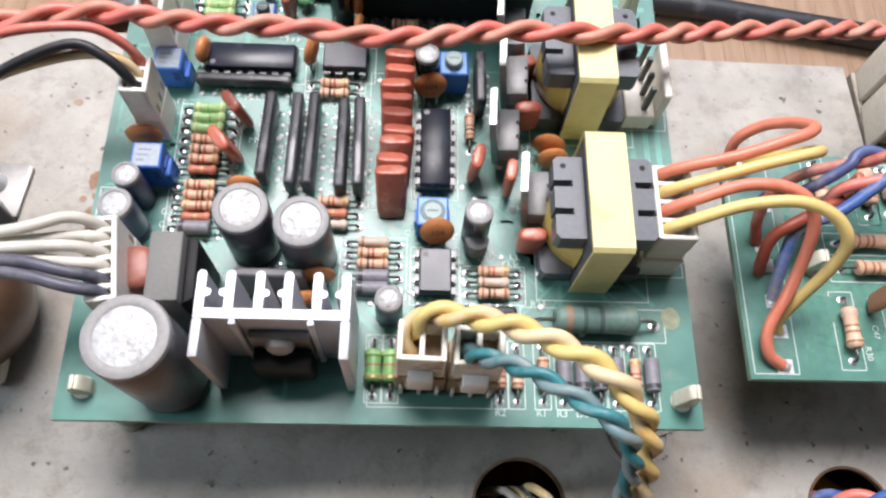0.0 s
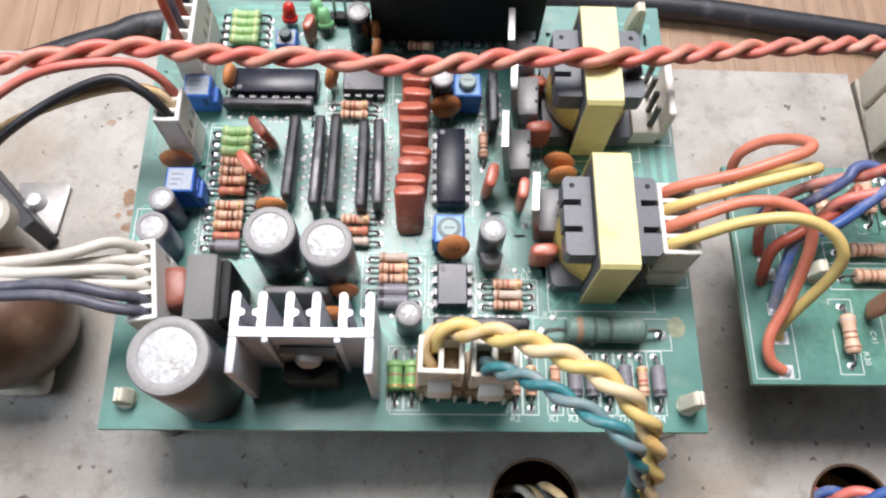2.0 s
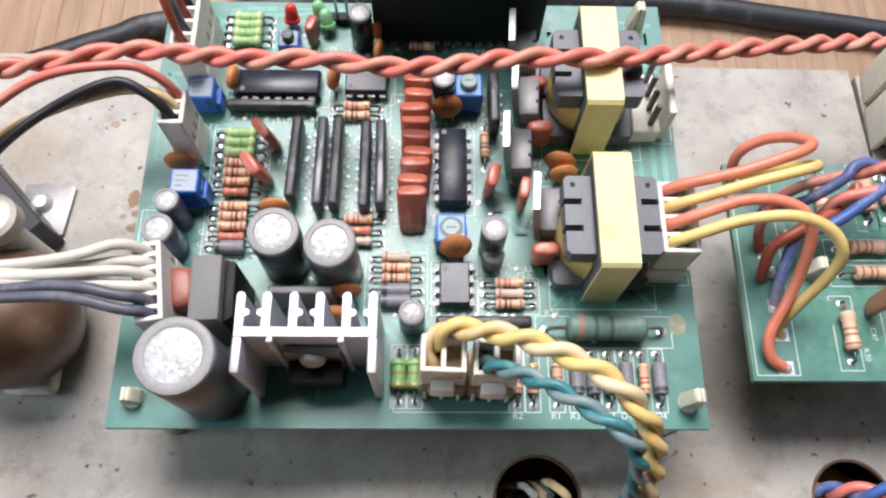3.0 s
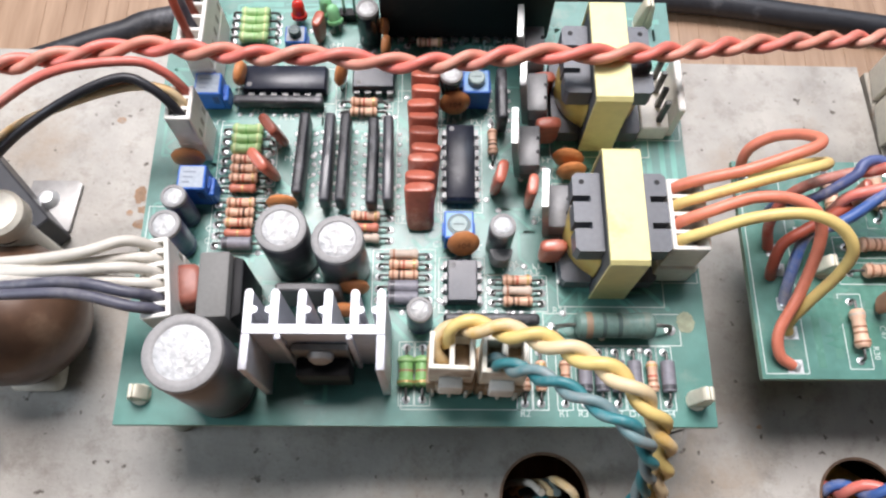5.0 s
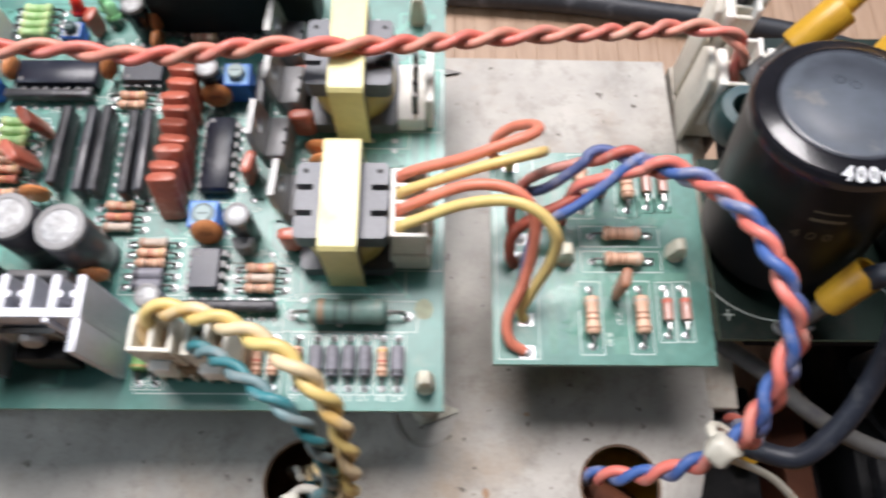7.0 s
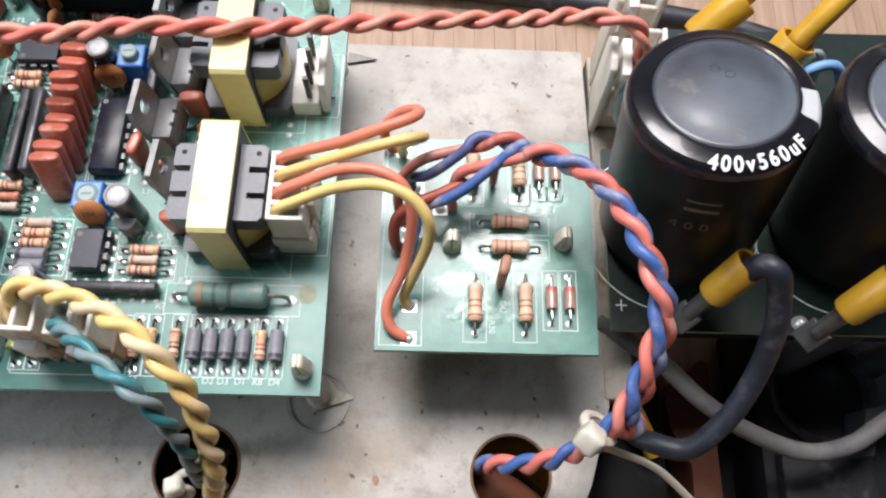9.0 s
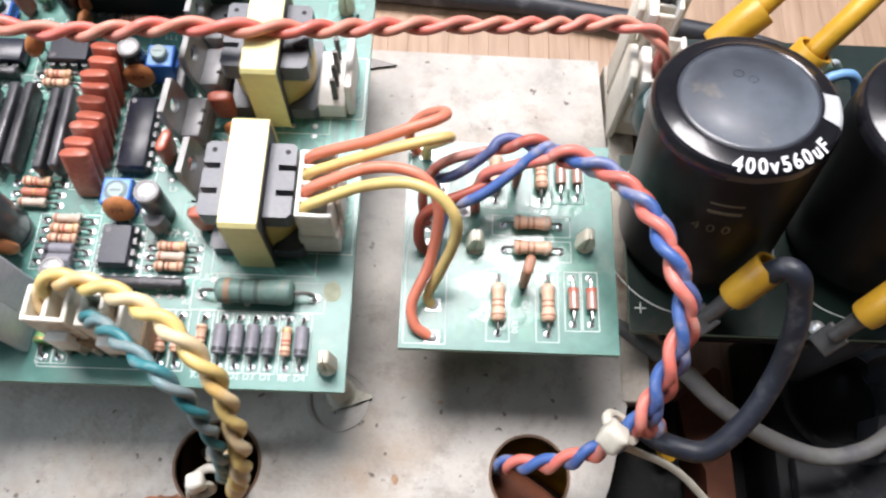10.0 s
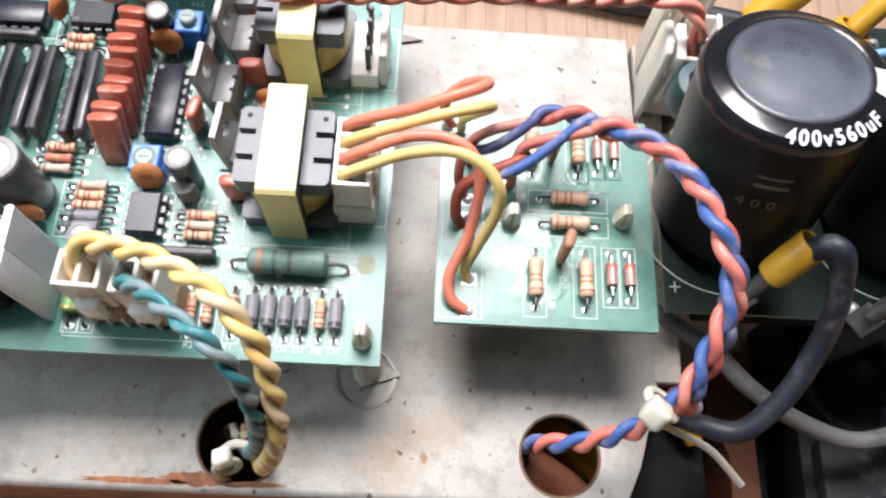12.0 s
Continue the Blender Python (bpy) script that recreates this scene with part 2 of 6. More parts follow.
M = dict(
    rust=mat("rusty_edge", (0.33, 0.13, 0.06), 0.85, 0, 0.4, 150, 0.5, (0.08, 0.04, 0.02), 0.5, 90),
    pcb=mat("green_board", (0.086, 0.228, 0.192), 0.36, 0, 0.16, 90, 0.10, (0.20, 0.28, 0.23), 0.25, 60, spec=0.6),
    pcb_edge=mat("board_edge", (0.20, 0.30, 0.22), 0.6, 0, 0.2, 200, 0.1),
    # near-black green: dirt and the shade of the capacitors in one colour
    pcb_shaded=mat("shaded_dirty_board", (0.009, 0.021, 0.016), 0.45, 0, 0.25, 120, 0.1, (0.035, 0.033, 0.028), 0.3, 70, spec=0.25),
    trace=mat("board_trace", (0.13, 0.34, 0.28), 0.38, 0, 0.15, 120, 0.03),
    silk=mat("white_print", (0.60, 0.68, 0.64), 0.6, 0, 0.15, 300, 0.0),
    solder=mat("solder", (0.74, 0.75, 0.75), 0.36, 0.65, 0.2, 500, 0.2),
    lead=mat("tinned_lead", (0.40, 0.40, 0.39), 0.35, 1.0, 0.25, 500, 0.15),
    dark_lead=mat("tarnished_lead", (0.10, 0.095, 0.09), 0.45, 0.7, 0.3, 500, 0.15),
    # blue in the base colour stands in for reflected window light on the chips
    ic=mat("ic_plastic", (0.016, 0.019, 0.032), 0.34, 0, 0.25, 300, 0.05, (0.07, 0.07, 0.08), 0.12, 150, spread=0.3, spec=0.5),
    sip=mat("network_coat", (0.030, 0.030, 0.034), 0.42, 0, 0.3, 250, 0.3, (0.13, 0.13, 0.14), 0.3, 260),
    sink=mat("heatsink_aluminium", (0.62, 0.62, 0.66), 0.5, 0.4, 0.12, 250, 0.12),
    sleeve=mat("grey_sleeve", (0.055, 0.056, 0.064), 0.35, 0, 0.2, 250, 0.08, (0.2, 0.19, 0.18), 0.15, 120, coat=0.2),
    sleeve_rim=mat("dusty_sleeve_rim", (0.27, 0.26, 0.255), 0.5, 0, 0.15, 300, 0.1),
    sleeve_blue=mat("blue_sleeve", (0.045, 0.055, 0.13), 0.33, 0, 0.2, 250, 0.08, (0.2, 0.2, 0.22), 0.1, 120, coat=0.2),
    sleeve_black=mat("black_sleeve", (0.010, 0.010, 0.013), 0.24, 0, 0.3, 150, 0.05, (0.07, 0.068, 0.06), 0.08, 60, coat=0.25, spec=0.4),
    # faint dust, and a tone darkened because the side reflects less than the shoulder
    sleeve_side=mat("shaded_dusty_sleeve", (0.006, 0.006, 0.007), 0.36, 0, 0.3, 150, 0.06, (0.022, 0.021, 0.02), 0.15, 70, spec=0.2),
    red_cap=mat("red_brown_lacquer", (0.44, 0.115, 0.07), 0.40, 0, 0.2, 200, 0.10, (0.56, 0.27, 0.21), 0.25, 150, coat=0.3, spread=0.25),
    disc=mat("orange_ceramic", (0.54, 0.21, 0.075), 0.45, 0, 0.15, 250, 0.1, spread=0.2),
    tan=mat("resistor_tan", (0.72, 0.45, 0.31), 0.45, 0, 0.12, 300, 0.06, spread=0.15),
    pale=mat("resistor_pale", (0.54, 0.44, 0.36), 0.5, 0, 0.12, 300, 0.06),
    pink=mat("resistor_pink", (0.50, 0.17, 0.11), 0.45, 0, 0.12, 300, 0.06),
    lime=mat("resistor_green", (0.36, 0.54, 0.24), 0.42, 0, 0.15, 300, 0.06, spread=0.2),
    grey_green=mat("power_resistor_green", (0.14, 0.23, 0.20), 0.5, 0, 0.2, 250, 0.1, (0.25, 0.25, 0.2), 0.15, 100),
    diode=mat("diode_grey", (0.20, 0.195, 0.22), 0.5, 0, 0.2, 300, 0.08, spread=0.2),
    glass_pink=mat("diode_glass", (0.45, 0.25, 0.20), 0.2, 0, 0.2, 300, 0.03, coat=0.5),
    band_brown=mat("band_brown", (0.33, 0.15, 0.085), 0.5),
    band_red=mat("band_red", (0.48, 0.12, 0.075), 0.5),
    band_gold=mat("band_gold", (0.52, 0.34, 0.14), 0.4, 0.4),
    band_black=mat("band_black", (0.09, 0.045, 0.03), 0.5),
    blue=mat("trimmer_blue", (0.025, 0.13, 0.50), 0.4, 0, 0.15, 250, 0.06),
    rotor=mat("trimmer_rotor", (0.30, 0.38, 0.37), 0.5, 0, 0.15, 300, 0.08),
    light_blue=mat("trimmer_face", (0.16, 0.33, 0.58), 0.45, 0, 0.15, 300, 0.06),
    white=mat("nylon_white", (0.84, 0.82, 0.76), 0.45, 0, 0.08, 200, 0.08, (0.45, 0.36, 0.22), 0.06, 90),
    cream=mat("aged_nylon", (0.76, 0.72, 0.62), 0.5, 0, 0.12, 200, 0.1, (0.35, 0.23, 0.12), 0.2, 80),
    nylon=mat("milky_nylon", (0.46, 0.45, 0.37), 0.4, 0, 0.1, 200, 0.08, (0.25, 0.2, 0.12), 0.1, 120),
    nylon_clear=mat("clear_washer", (0.36, 0.34, 0.31), 0.25, 0.1, 0.12, 60, 0.05),
    ferrite=mat("ferrite", (0.085, 0.088, 0.095), 0.5, 0, 0.2, 250, 0.15, (0.16, 0.15, 0.14), 0.15, 120),
    bobbin=mat("bobbin_plastic", (0.11, 0.115, 0.13), 0.42, 0, 0.15, 250, 0.1),
    tape=mat("yellow_tape", (0.74, 0.66, 0.30), 0.42, 0, 0.08, 120, 0.06, (0.45, 0.36, 0.16), 0.15, 70, coat=0.15),
    winding=mat("winding_tape", (0.52, 0.38, 0.10), 0.4, 0, 0.12, 150, 0.08, coat=0.2),
    tab=mat("nickel_tab", (0.34, 0.34, 0.335), 0.45, 1.0, 0.15, 200, 0.12, (0.3, 0.29, 0.27), 0.25, 120),
    epoxy=mat("grey_epoxy", (0.12, 0.118, 0.12), 0.5, 0, 0.2, 250, 0.12, spread=0.3),
    block=mat("grey_block", (0.17, 0.165, 0.155), 0.6, 0, 0.12, 300, 0.1),
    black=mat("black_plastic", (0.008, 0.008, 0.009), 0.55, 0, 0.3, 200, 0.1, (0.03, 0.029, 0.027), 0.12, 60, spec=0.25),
    # pale blotches hold both dust and a bluish sheen painted on the rubber
    rubber=mat("black_rubber", (0.022, 0.023, 0.028), 0.5, 0, 0.3, 120, 0.3, (0.13, 0.13, 0.14), 0.35, 70),
    w_red=mat("wire_red", (0.70, 0.18, 0.14), 0.4, 0, 0.12, 100, 0.05, (0.58, 0.27, 0.21), 0.55, 100),
    w_faded=mat("wire_faded_red", (0.64, 0.25, 0.18), 0.45, 0, 0.15, 100, 0.05, (0.58, 0.36, 0.27), 0.5, 100),
    w_orange=mat("wire_orange_red", (0.70, 0.22, 0.14), 0.4, 0, 0.12, 100, 0.05, (0.48, 0.13, 0.07), 0.4, 100),
    w_brown=mat("wire_red_brown", (0.33, 0.07, 0.04), 0.42, 0, 0.15, 100, 0.05),
    w_yellow=mat("wire_yellow", (0.74, 0.55, 0.20), 0.4, 0, 0.12, 100, 0.05, (0.55, 0.36, 0.15), 0.45, 100),
    w_buff=mat("wire_buff", (0.72, 0.56, 0.34), 0.45, 0, 0.12, 100, 0.05, (0.62, 0.36, 0.06), 0.45, 100),
    w_teal=mat("wire_teal", (0.035, 0.19, 0.21), 0.42, 0, 0.2, 100, 0.05, (0.22, 0.27, 0.27), 0.45, 100),
    w_grey=mat("wire_grey_green", (0.21, 0.26, 0.26), 0.45, 0, 0.2, 100, 0.05, (0.05, 0.18, 0.2), 0.55, 100),
    w_blue=mat("wire_blue", (0.055, 0.12, 0.34), 0.42, 0, 0.15, 100, 0.05, (0.34, 0.31, 0.32), 0.60, 100),
    w_dull_red=mat("wire_dull_red", (0.46, 0.11, 0.08), 0.45, 0, 0.15, 100, 0.05, (0.50, 0.33, 0.27), 0.5, 90),
    w_dull_blue=mat("wire_dull_blue", (0.09, 0.12, 0.27), 0.45, 0, 0.15, 100, 0.05, (0.36, 0.33, 0.33), 0.55, 90),
    nylon_pale=mat("pale_milky_nylon", (0.52, 0.49, 0.41), 0.4, 0, 0.1, 200, 0.1, (0.5, 0.42, 0.3), 0.15, 120),
    disc_ink=mat("faded_brown_ink", (0.20, 0.075, 0.03), 0.6),
    nylon_shade=mat("nylon_recess_shade", (0.40, 0.37, 0.31), 0.6),
    worn_label=mat("worn_grey_label", (0.30, 0.34, 0.39), 0.5, 0, 0.2, 300, 0.1, (0.25, 0.25, 0.24), 0.3, 300),
    faint_ink=mat("faint_ink", (0.20, 0.22, 0.26), 0.6),
    # half-bright body blue, for the painted shade of the notch
    blue_dark=mat("trimmer_blue_shade", (0.012, 0.06, 0.25), 0.5),
    w_white=mat("wire_white", (0.60, 0.56, 0.49), 0.5, 0, 0.1, 100, 0.06, (0.42, 0.38, 0.32), 0.35, 90),
    w_slate=mat("wire_slate", (0.09, 0.09, 0.12), 0.45, 0, 0.2, 100, 0.06, (0.2, 0.19, 0.2), 0.45, 100),
    w_black=mat("wire_black", (0.018, 0.018, 0.022), 0.45, 0, 0.2, 100, 0.06),
    cable=mat("dusty_cable", (0.016, 0.020, 0.031), 0.5, 0, 0.35, 80, 0.3, (0.085, 0.086, 0.09), 0.45, 160),
    cable_pale=mat("pale_dusty_cable", (0.14, 0.137, 0.13), 0.6, 0, 0.25, 80, 0.15, (0.09, 0.09, 0.1), 0.5, 110),
    boot=mat("yellow_boot", (0.54, 0.30, 0.025), 0.4, 0, 0.12, 120, 0.06, (0.4, 0.2, 0.03), 0.2, 70),
    copper=mat("brown_coil", (0.12, 0.065, 0.04), 0.4, 0, 0.25, 80, 0.15, (0.22, 0.14, 0.09), 0.2, 40, coat=0.3),
    steel=mat("grey_steel", (0.36, 0.35, 0.34), 0.5, 0.5, 0.15, 120, 0.15, (0.2, 0.16, 0.12), 0.25, 60),
    black_bar=mat("black_bar", (0.035, 0.036, 0.042), 0.45, 0, 0.2, 150, 0.1),
    # fibre brown lowered to carry the shade of the deep space
    fibre=mat("shade_darkened_fibre", (0.15, 0.048, 0.022), 0.7, 0, 0.2, 100, 0.1, (0.18, 0.06, 0.03), 0.3, 50),
    led_red=mat("led_red", (0.60, 0.03, 0.02), 0.2, 0, 0.08, 200, 0.0, coat=0.5),
    led_green=mat("led_green", (0.25, 0.58, 0.28), 0.2, 0, 0.08, 200, 0.0, coat=0.5),
    teal_part=mat("teal_lacquer", (0.018, 0.05, 0.05), 0.35, 0, 0.2, 200, 0.1),
    pale_green=mat("pale_green_nylon", (0.35, 0.55, 0.45), 0.4, 0, 0.1, 200, 0.05),
    wall=mat("wall_paint", (0.15, 0.15, 0.15), 0.8, 0, 0.06, 6, 0.05),
)


def wood_material():
    m = bpy.data.materials.new("brown_laminate")
    m.use_nodes = True
    n, l = m.node_tree.nodes, m.node_tree.links
    p = n["Principled BSDF"]
    tc = n.new("ShaderNodeTexCoord")
    mp = n.new("ShaderNodeMapping")
    mp.inputs["Scale"].default_value = (90, 9, 9)
    l.new(tc.outputs["Object"], mp.inputs["Vector"])
    grain = n.new("ShaderNodeTexNoise")
    grain.inputs["Scale"].default_value, grain.inputs["Detail"].default_value = 3, 8
    l.new(mp.outputs[0], grain.inputs["Vector"])
    ramp = n.new("ShaderNodeValToRGB")
    ramp.color_ramp.elements[0].position, ramp.color_ramp.elements[0].color = 0.3, (0.26, 0.155, 0.09, 1)
    ramp.color_ramp.elements[1].position, ramp.color_ramp.elements[1].color = 0.75, (0.41, 0.27, 0.175, 1)
    l.new(grain.outputs["Fac"], ramp.inputs[0])
    l.new(ramp.outputs[0], p.inputs["Base Color"])
    p.inputs["Roughness"].default_value = 0.5
    bp = n.new("ShaderNodeBump")
    bp.inputs["Strength"].default_value, bp.inputs["Distance"].default_value = 0.15, 0.0005
    l.new(grain.outputs["Fac"], bp.inputs["Height"])
    l.new(bp.outputs[0], p.inputs["Normal"])
    return m


M["wood"] = wood_material()


def zinc_material():
    """Dull zinc-plated sheet: cloudy grey, warm stains and small dark specks."""
    m = bpy.data.materials.new("zinc_sheet")
    m.use_nodes = True
    n, l = m.node_tree.nodes, m.node_tree.links
    p = n["Principled BSDF"]
    p.inputs["Metallic"].default_value = 0.28
    tc = n.new("ShaderNodeTexCoord")

    def noise_tex(scale, detail, rough=0.6):
        t = n.new("ShaderNodeTexNoise")
        t.inputs["Scale"].default_value, t.inputs["Detail"].default_value, t.inputs["Roughness"].default_value = scale, detail, rough
        l.new(tc.outputs["Object"], t.inputs["Vector"])
        return t

    def blend(fac, lo, hi, under, colour):
        r = n.new("ShaderNodeMapRange")
        r.inputs["From Min"].default_value, r.inputs["From Max"].default_value = lo, hi
        l.new(fac, r.inputs["Value"])
        x = n.new("ShaderNodeMix")
        x.data_type = "RGBA"
        l.new(r.outputs[0], x.inputs["Factor"])
        l.new(under, x.inputs["A"])
        x.inputs["B"].default_value = (*colour, 1)
        return x.outputs["Result"]

    cloud, stain, speck, grain, mottle = noise_tex(38, 7), noise_tex(22, 6, 0.7), noise_tex(330, 3, 0.5), noise_tex(900, 3), noise_tex(130, 6, 0.72)
    ramp = n.new("ShaderNodeValToRGB")
    ramp.color_ramp.elements[0].position, ramp.color_ramp.elements[0].color = 0.33, (0.30, 0.283, 0.258, 1)
    ramp.color_ramp.elements[1].position, ramp.color_ramp.elements[1].color = 0.68, (0.47, 0.446, 0.405, 1)
    l.new(cloud.outputs["Fac"], ramp.inputs[0])
    c = blend(stain.outputs["Fac"], 0.54, 0.74, ramp.outputs[0], (0.33, 0.265, 0.20))
    c = blend(mottle.outputs["Fac"], 0.50, 0.74, c, (0.25, 0.225, 0.195))
    c = blend(speck.outputs["Fac"], 0.665, 0.73, c, (0.10, 0.085, 0.07))
    c = blend(grain.outputs["Fac"], 0.62, 0.8, c, (0.24, 0.225, 0.205))
    l.new(c, p.inputs["Base Color"])
    rr = n.new("ShaderNodeMapRange")
    rr.inputs["To Min"].default_value, rr.inputs["To Max"].default_value = 0.48, 0.74
    l.new(cloud.outputs["Fac"], rr.inputs["Value"])
    l.new(rr.outputs[0], p.inputs["Roughness"])
    bp = n.new("ShaderNodeBump")
    bp.inputs["Strength"].default_value, bp.inputs["Distance"].default_value = 0.3, 0.0003
    l.new(grain.outputs["Fac"], bp.inputs["Height"])
    l.new(bp.outputs[0], p.inputs["Normal"])
    return m


M["zinc"] = zinc_material()
M["foil"] = mat("crinkled_foil", (0.46, 0.46, 0.46), 0.5, 0.2, 0.3, 230, 1.0, (0.30, 0.29, 0.28), 0.45, 330)
M["glue"] = mat("old_glue", (0.33, 0.36, 0.24), 0.6, 0, 0.3, 200, 0.2)
# half-bright rotor grey, for the painted shade of slot and recess
M["rotor_shade"] = mat("rotor_shade", (0.14, 0.18, 0.18), 0.6)
M["pale_score"] = mat("score_line", (0.45, 0.44, 0.43), 0.5, 0.4)
M["old_rust"] = mat("thin_rust", (0.30, 0.19, 0.12), 0.8, 0, 0.3, 200, 0.2, (0.36, 0.32, 0.28), 0.5, 250)
M["flux"] = mat("flux_residue", (0.11, 0.26, 0.205), 0.2, 0, 0.2, 160, 0.3, (0.20, 0.30, 0.24), 0.3, 200, coat=0.15)
M["pcb_small"] = mat("worn_green_board", (0.10, 0.235, 0.195), 0.32, 0, 0.2, 110, 0.10, (0.22, 0.27, 0.22), 0.4, 55, coat=0.1)
M["rim"] = mat("cut_edge", (0.13, 0.075, 0.045), 0.8, 0, 0.4, 150, 0.4, (0.3, 0.2, 0.14), 0.3, 90)
M["choke_green"] = mat("choke_green", (0.22, 0.44, 0.15), 0.35, 0, 0.15, 300, 0.05, coat=0.3)
M["case_grey"] = mat("transistor_case", (0.17, 0.168, 0.17), 0.42, 0, 0.15, 250, 0.1, spread=0.2)
M["faded_band"] = mat("faded_orange_band", (0.30, 0.20, 0.13), 0.55, 0, 0.2, 200, 0.05)
M["nylon_head"] = mat("yellowed_nylon", (0.74, 0.70, 0.56), 0.4, 0, 0.1, 200, 0.06)
M["black_dusty"] = mat("dusty_black_plastic", (0.012, 0.012, 0.014), 0.6, 0, 0.4, 160, 0.4, (0.06, 0.058, 0.058), 0.35, 140, spec=0.3)
M["band_dusk"] = mat("faded_dark_band", (0.085, 0.13, 0.12), 0.55, 0, 0.2, 200, 0.05)
M["pale_lime"] = mat("pale_lime_band", (0.58, 0.62, 0.30), 0.45, 0, 0.1, 300, 0.04)
M["pin_metal"] = mat("dull_pin", (0.15, 0.15, 0.15), 0.45, 1.0, 0.25, 500, 0.2)
M["stained"] = mat("stained_nylon", (0.34, 0.24, 0.15), 0.5, 0, 0.3, 200, 0.15, (0.6, 0.55, 0.45), 0.4, 130)
M["rusty_strip"] = mat("rusty_strip", (0.42, 0.38, 0.32), 0.7, 0.1, 0.2, 120, 0.2, (0.28, 0.16, 0.09), 0.35, 70)
M["dull_cap"] = mat("dull_brown_lacquer", (0.30, 0.105, 0.075), 0.42, 0, 0.2, 200, 0.1, (0.40, 0.2, 0.15), 0.2, 130)
M["trace_small"] = mat("faint_trace", (0.115, 0.265, 0.205), 0.3, 0, 0.2, 110, 0.08)

# ---- room and bench ----
TABLE, PLATE, BOARD = -72.0, -16.0, 12.0


def slab(name, x0, x1, y0, y1, z0, z1, material, label, category):
    return tagged(part(name, box(x0, x1, y0, y1, z0, z1), material, smooth=0), label, category, kind="structure")


slab("floor", -2200, 2200, -2200, 2200, -840, -800, M["wall"], "plain grey workshop floor", "floor")
slab("ceiling", -2200, 2200, -2200, 2200, 1700, 1740, M["wall"], "plain white painted ceiling", "ceiling")
slab("wall_north", -2200, 2200, 2160, 2200, -800, 1700, M["wall"], "plain pale painted wall", "wall")
slab("wall_south", -2200, 2200, -2200, -2160, -800, 1700, M["wall"], "plain pale painted wall", "wall")
slab("wall_east", 2160, 2200, -2160, 2160, -800, 1700, M["wall"], "plain pale painted wall", "wall")
slab("wall_west", -2200, -2160, -2160, 2160, -800, 1700, M["wall"], "plain pale painted wall", "wall")

bench = thing("workbench", at(0, 0, TABLE), "brown wood-grain laminate bench top with fine joints", "workbench", kind="structure")
x = -700
while x < 700:
    w = 7.6 if -180 < x < 260 else 40
    part("plank", box(x, x + w - 0.05, -600, 700, -18, 0, 0.1, 1), M["wood"], bench)
    x += w
part("bench_core", box(-700, 700, -600, 700, -800 - TABLE, -18.5), M["wood"], bench)

# ---- chassis ----
chassis = thing("chassis", at(0, 0, PLATE), "dull zinc-plated steel chassis with round cable holes and rust", "chassis")
outline = [(-175, -22), (117, -22), (120.5, -14), (125.5, 4), (124.5, 60), (123, 103.5), (-175, 107)]
HOLES = [(30, -12, 9.9), (102, -12.2, 9.2)]
part("top_plate", sheet(outline, [circle(*h, 40) for h in HOLES], -1.4, 0), M["zinc"], chassis, smooth=30)
bend = [(-22 - 1.6 * math.sin(a), -1.6 + 1.6 * math.cos(a)) for a in (0, 0.4, 0.8, 1.2, 1.57)]
b = blank()
for (y0, z0), (y1, z1) in zip(bend, bend[1:]):
    vs = [b.verts.new((px, py, pz)) for px, py, pz in ((-175, y0, z0), (117, y0, z0), (117, y1, z1), (-175, y1, z1))]
    b.faces.new(vs)
part("front_bend", b, M["zinc"], chassis)
part("front_flange", box(-175, 117, -23.6, -22.2, TABLE - PLATE, -1.6, 0.2, 1), M["rust"], chassis, "rust-stained folded front flange")
part("back_flange", box(-175, 123, 102, 103.4, TABLE - PLATE, -1.5), M["zinc"], chassis)
part("side_flange", box(-176.4, -175, -22, 104, TABLE - PLATE, -0.2), M["zinc"], chassis)
for hx, hy, hr in HOLES:
    ring = sheet(circle(hx, hy, hr + 0.25, 40), [circle(hx, hy, hr - 0.35, 40)], -1.2, 0.12)
    part("hole_rim", ring, M["rim"], chassis, "rusty cut edge of cable hole")
# rust patches by the front edge and on the sheet
random.seed(5)


def blot(cx, cy, rx, ry, z, n=26, jag=0.3):
    return prism([(cx + rx * (1 + random.uniform(-jag, jag)) * math.cos(2 * math.pi * i / n), cy + ry * (1 + random.uniform(-jag, jag)) * math.sin(2 * math.pi * i / n)) for i in range(n)], z, z + 0.05)


for cx, cy, rx, ry in ((21, -20.6, 7, 1.6), (8, -21.4, 12, 0.7), (-71, 62, 1.6, 2.4), (-70, 54, 1.8, 1.3), (-73, 57, 0.9, 0.8), (-79, 84, 1.2, 1.0), (-64, 78, 0.9, 0.7), (-68.5, 58, 2.6, 1.2), (34, -21.3, 6, 0.6)):
    part("rust_stain", blot(cx, cy, rx, ry, 0.02, 40, 0.22), M["rust" if cy < 0 else "old_rust"], chassis, "orange rust stain", smooth=0)
# burn marks and scratches on the sheet
for cx, cy, rx, ry in ((71, -14, 0.8, 1.1), (81, 4, 0.7, 0.4), (100, 62, 0.6, 0.8)):
    part("paint_chip", blot(cx, cy, rx, ry, 0.02), M["old_rust"], chassis, smooth=0)

# washer marks round the front stand-off
part("washer", sheet(circle(56.5, 3.6, 7.4, 40), [circle(56.5, 3.6, 6.6, 40)], 0.0, 0.5), M["nylon_clear"], chassis, "clear plastic washer under the stand-off")

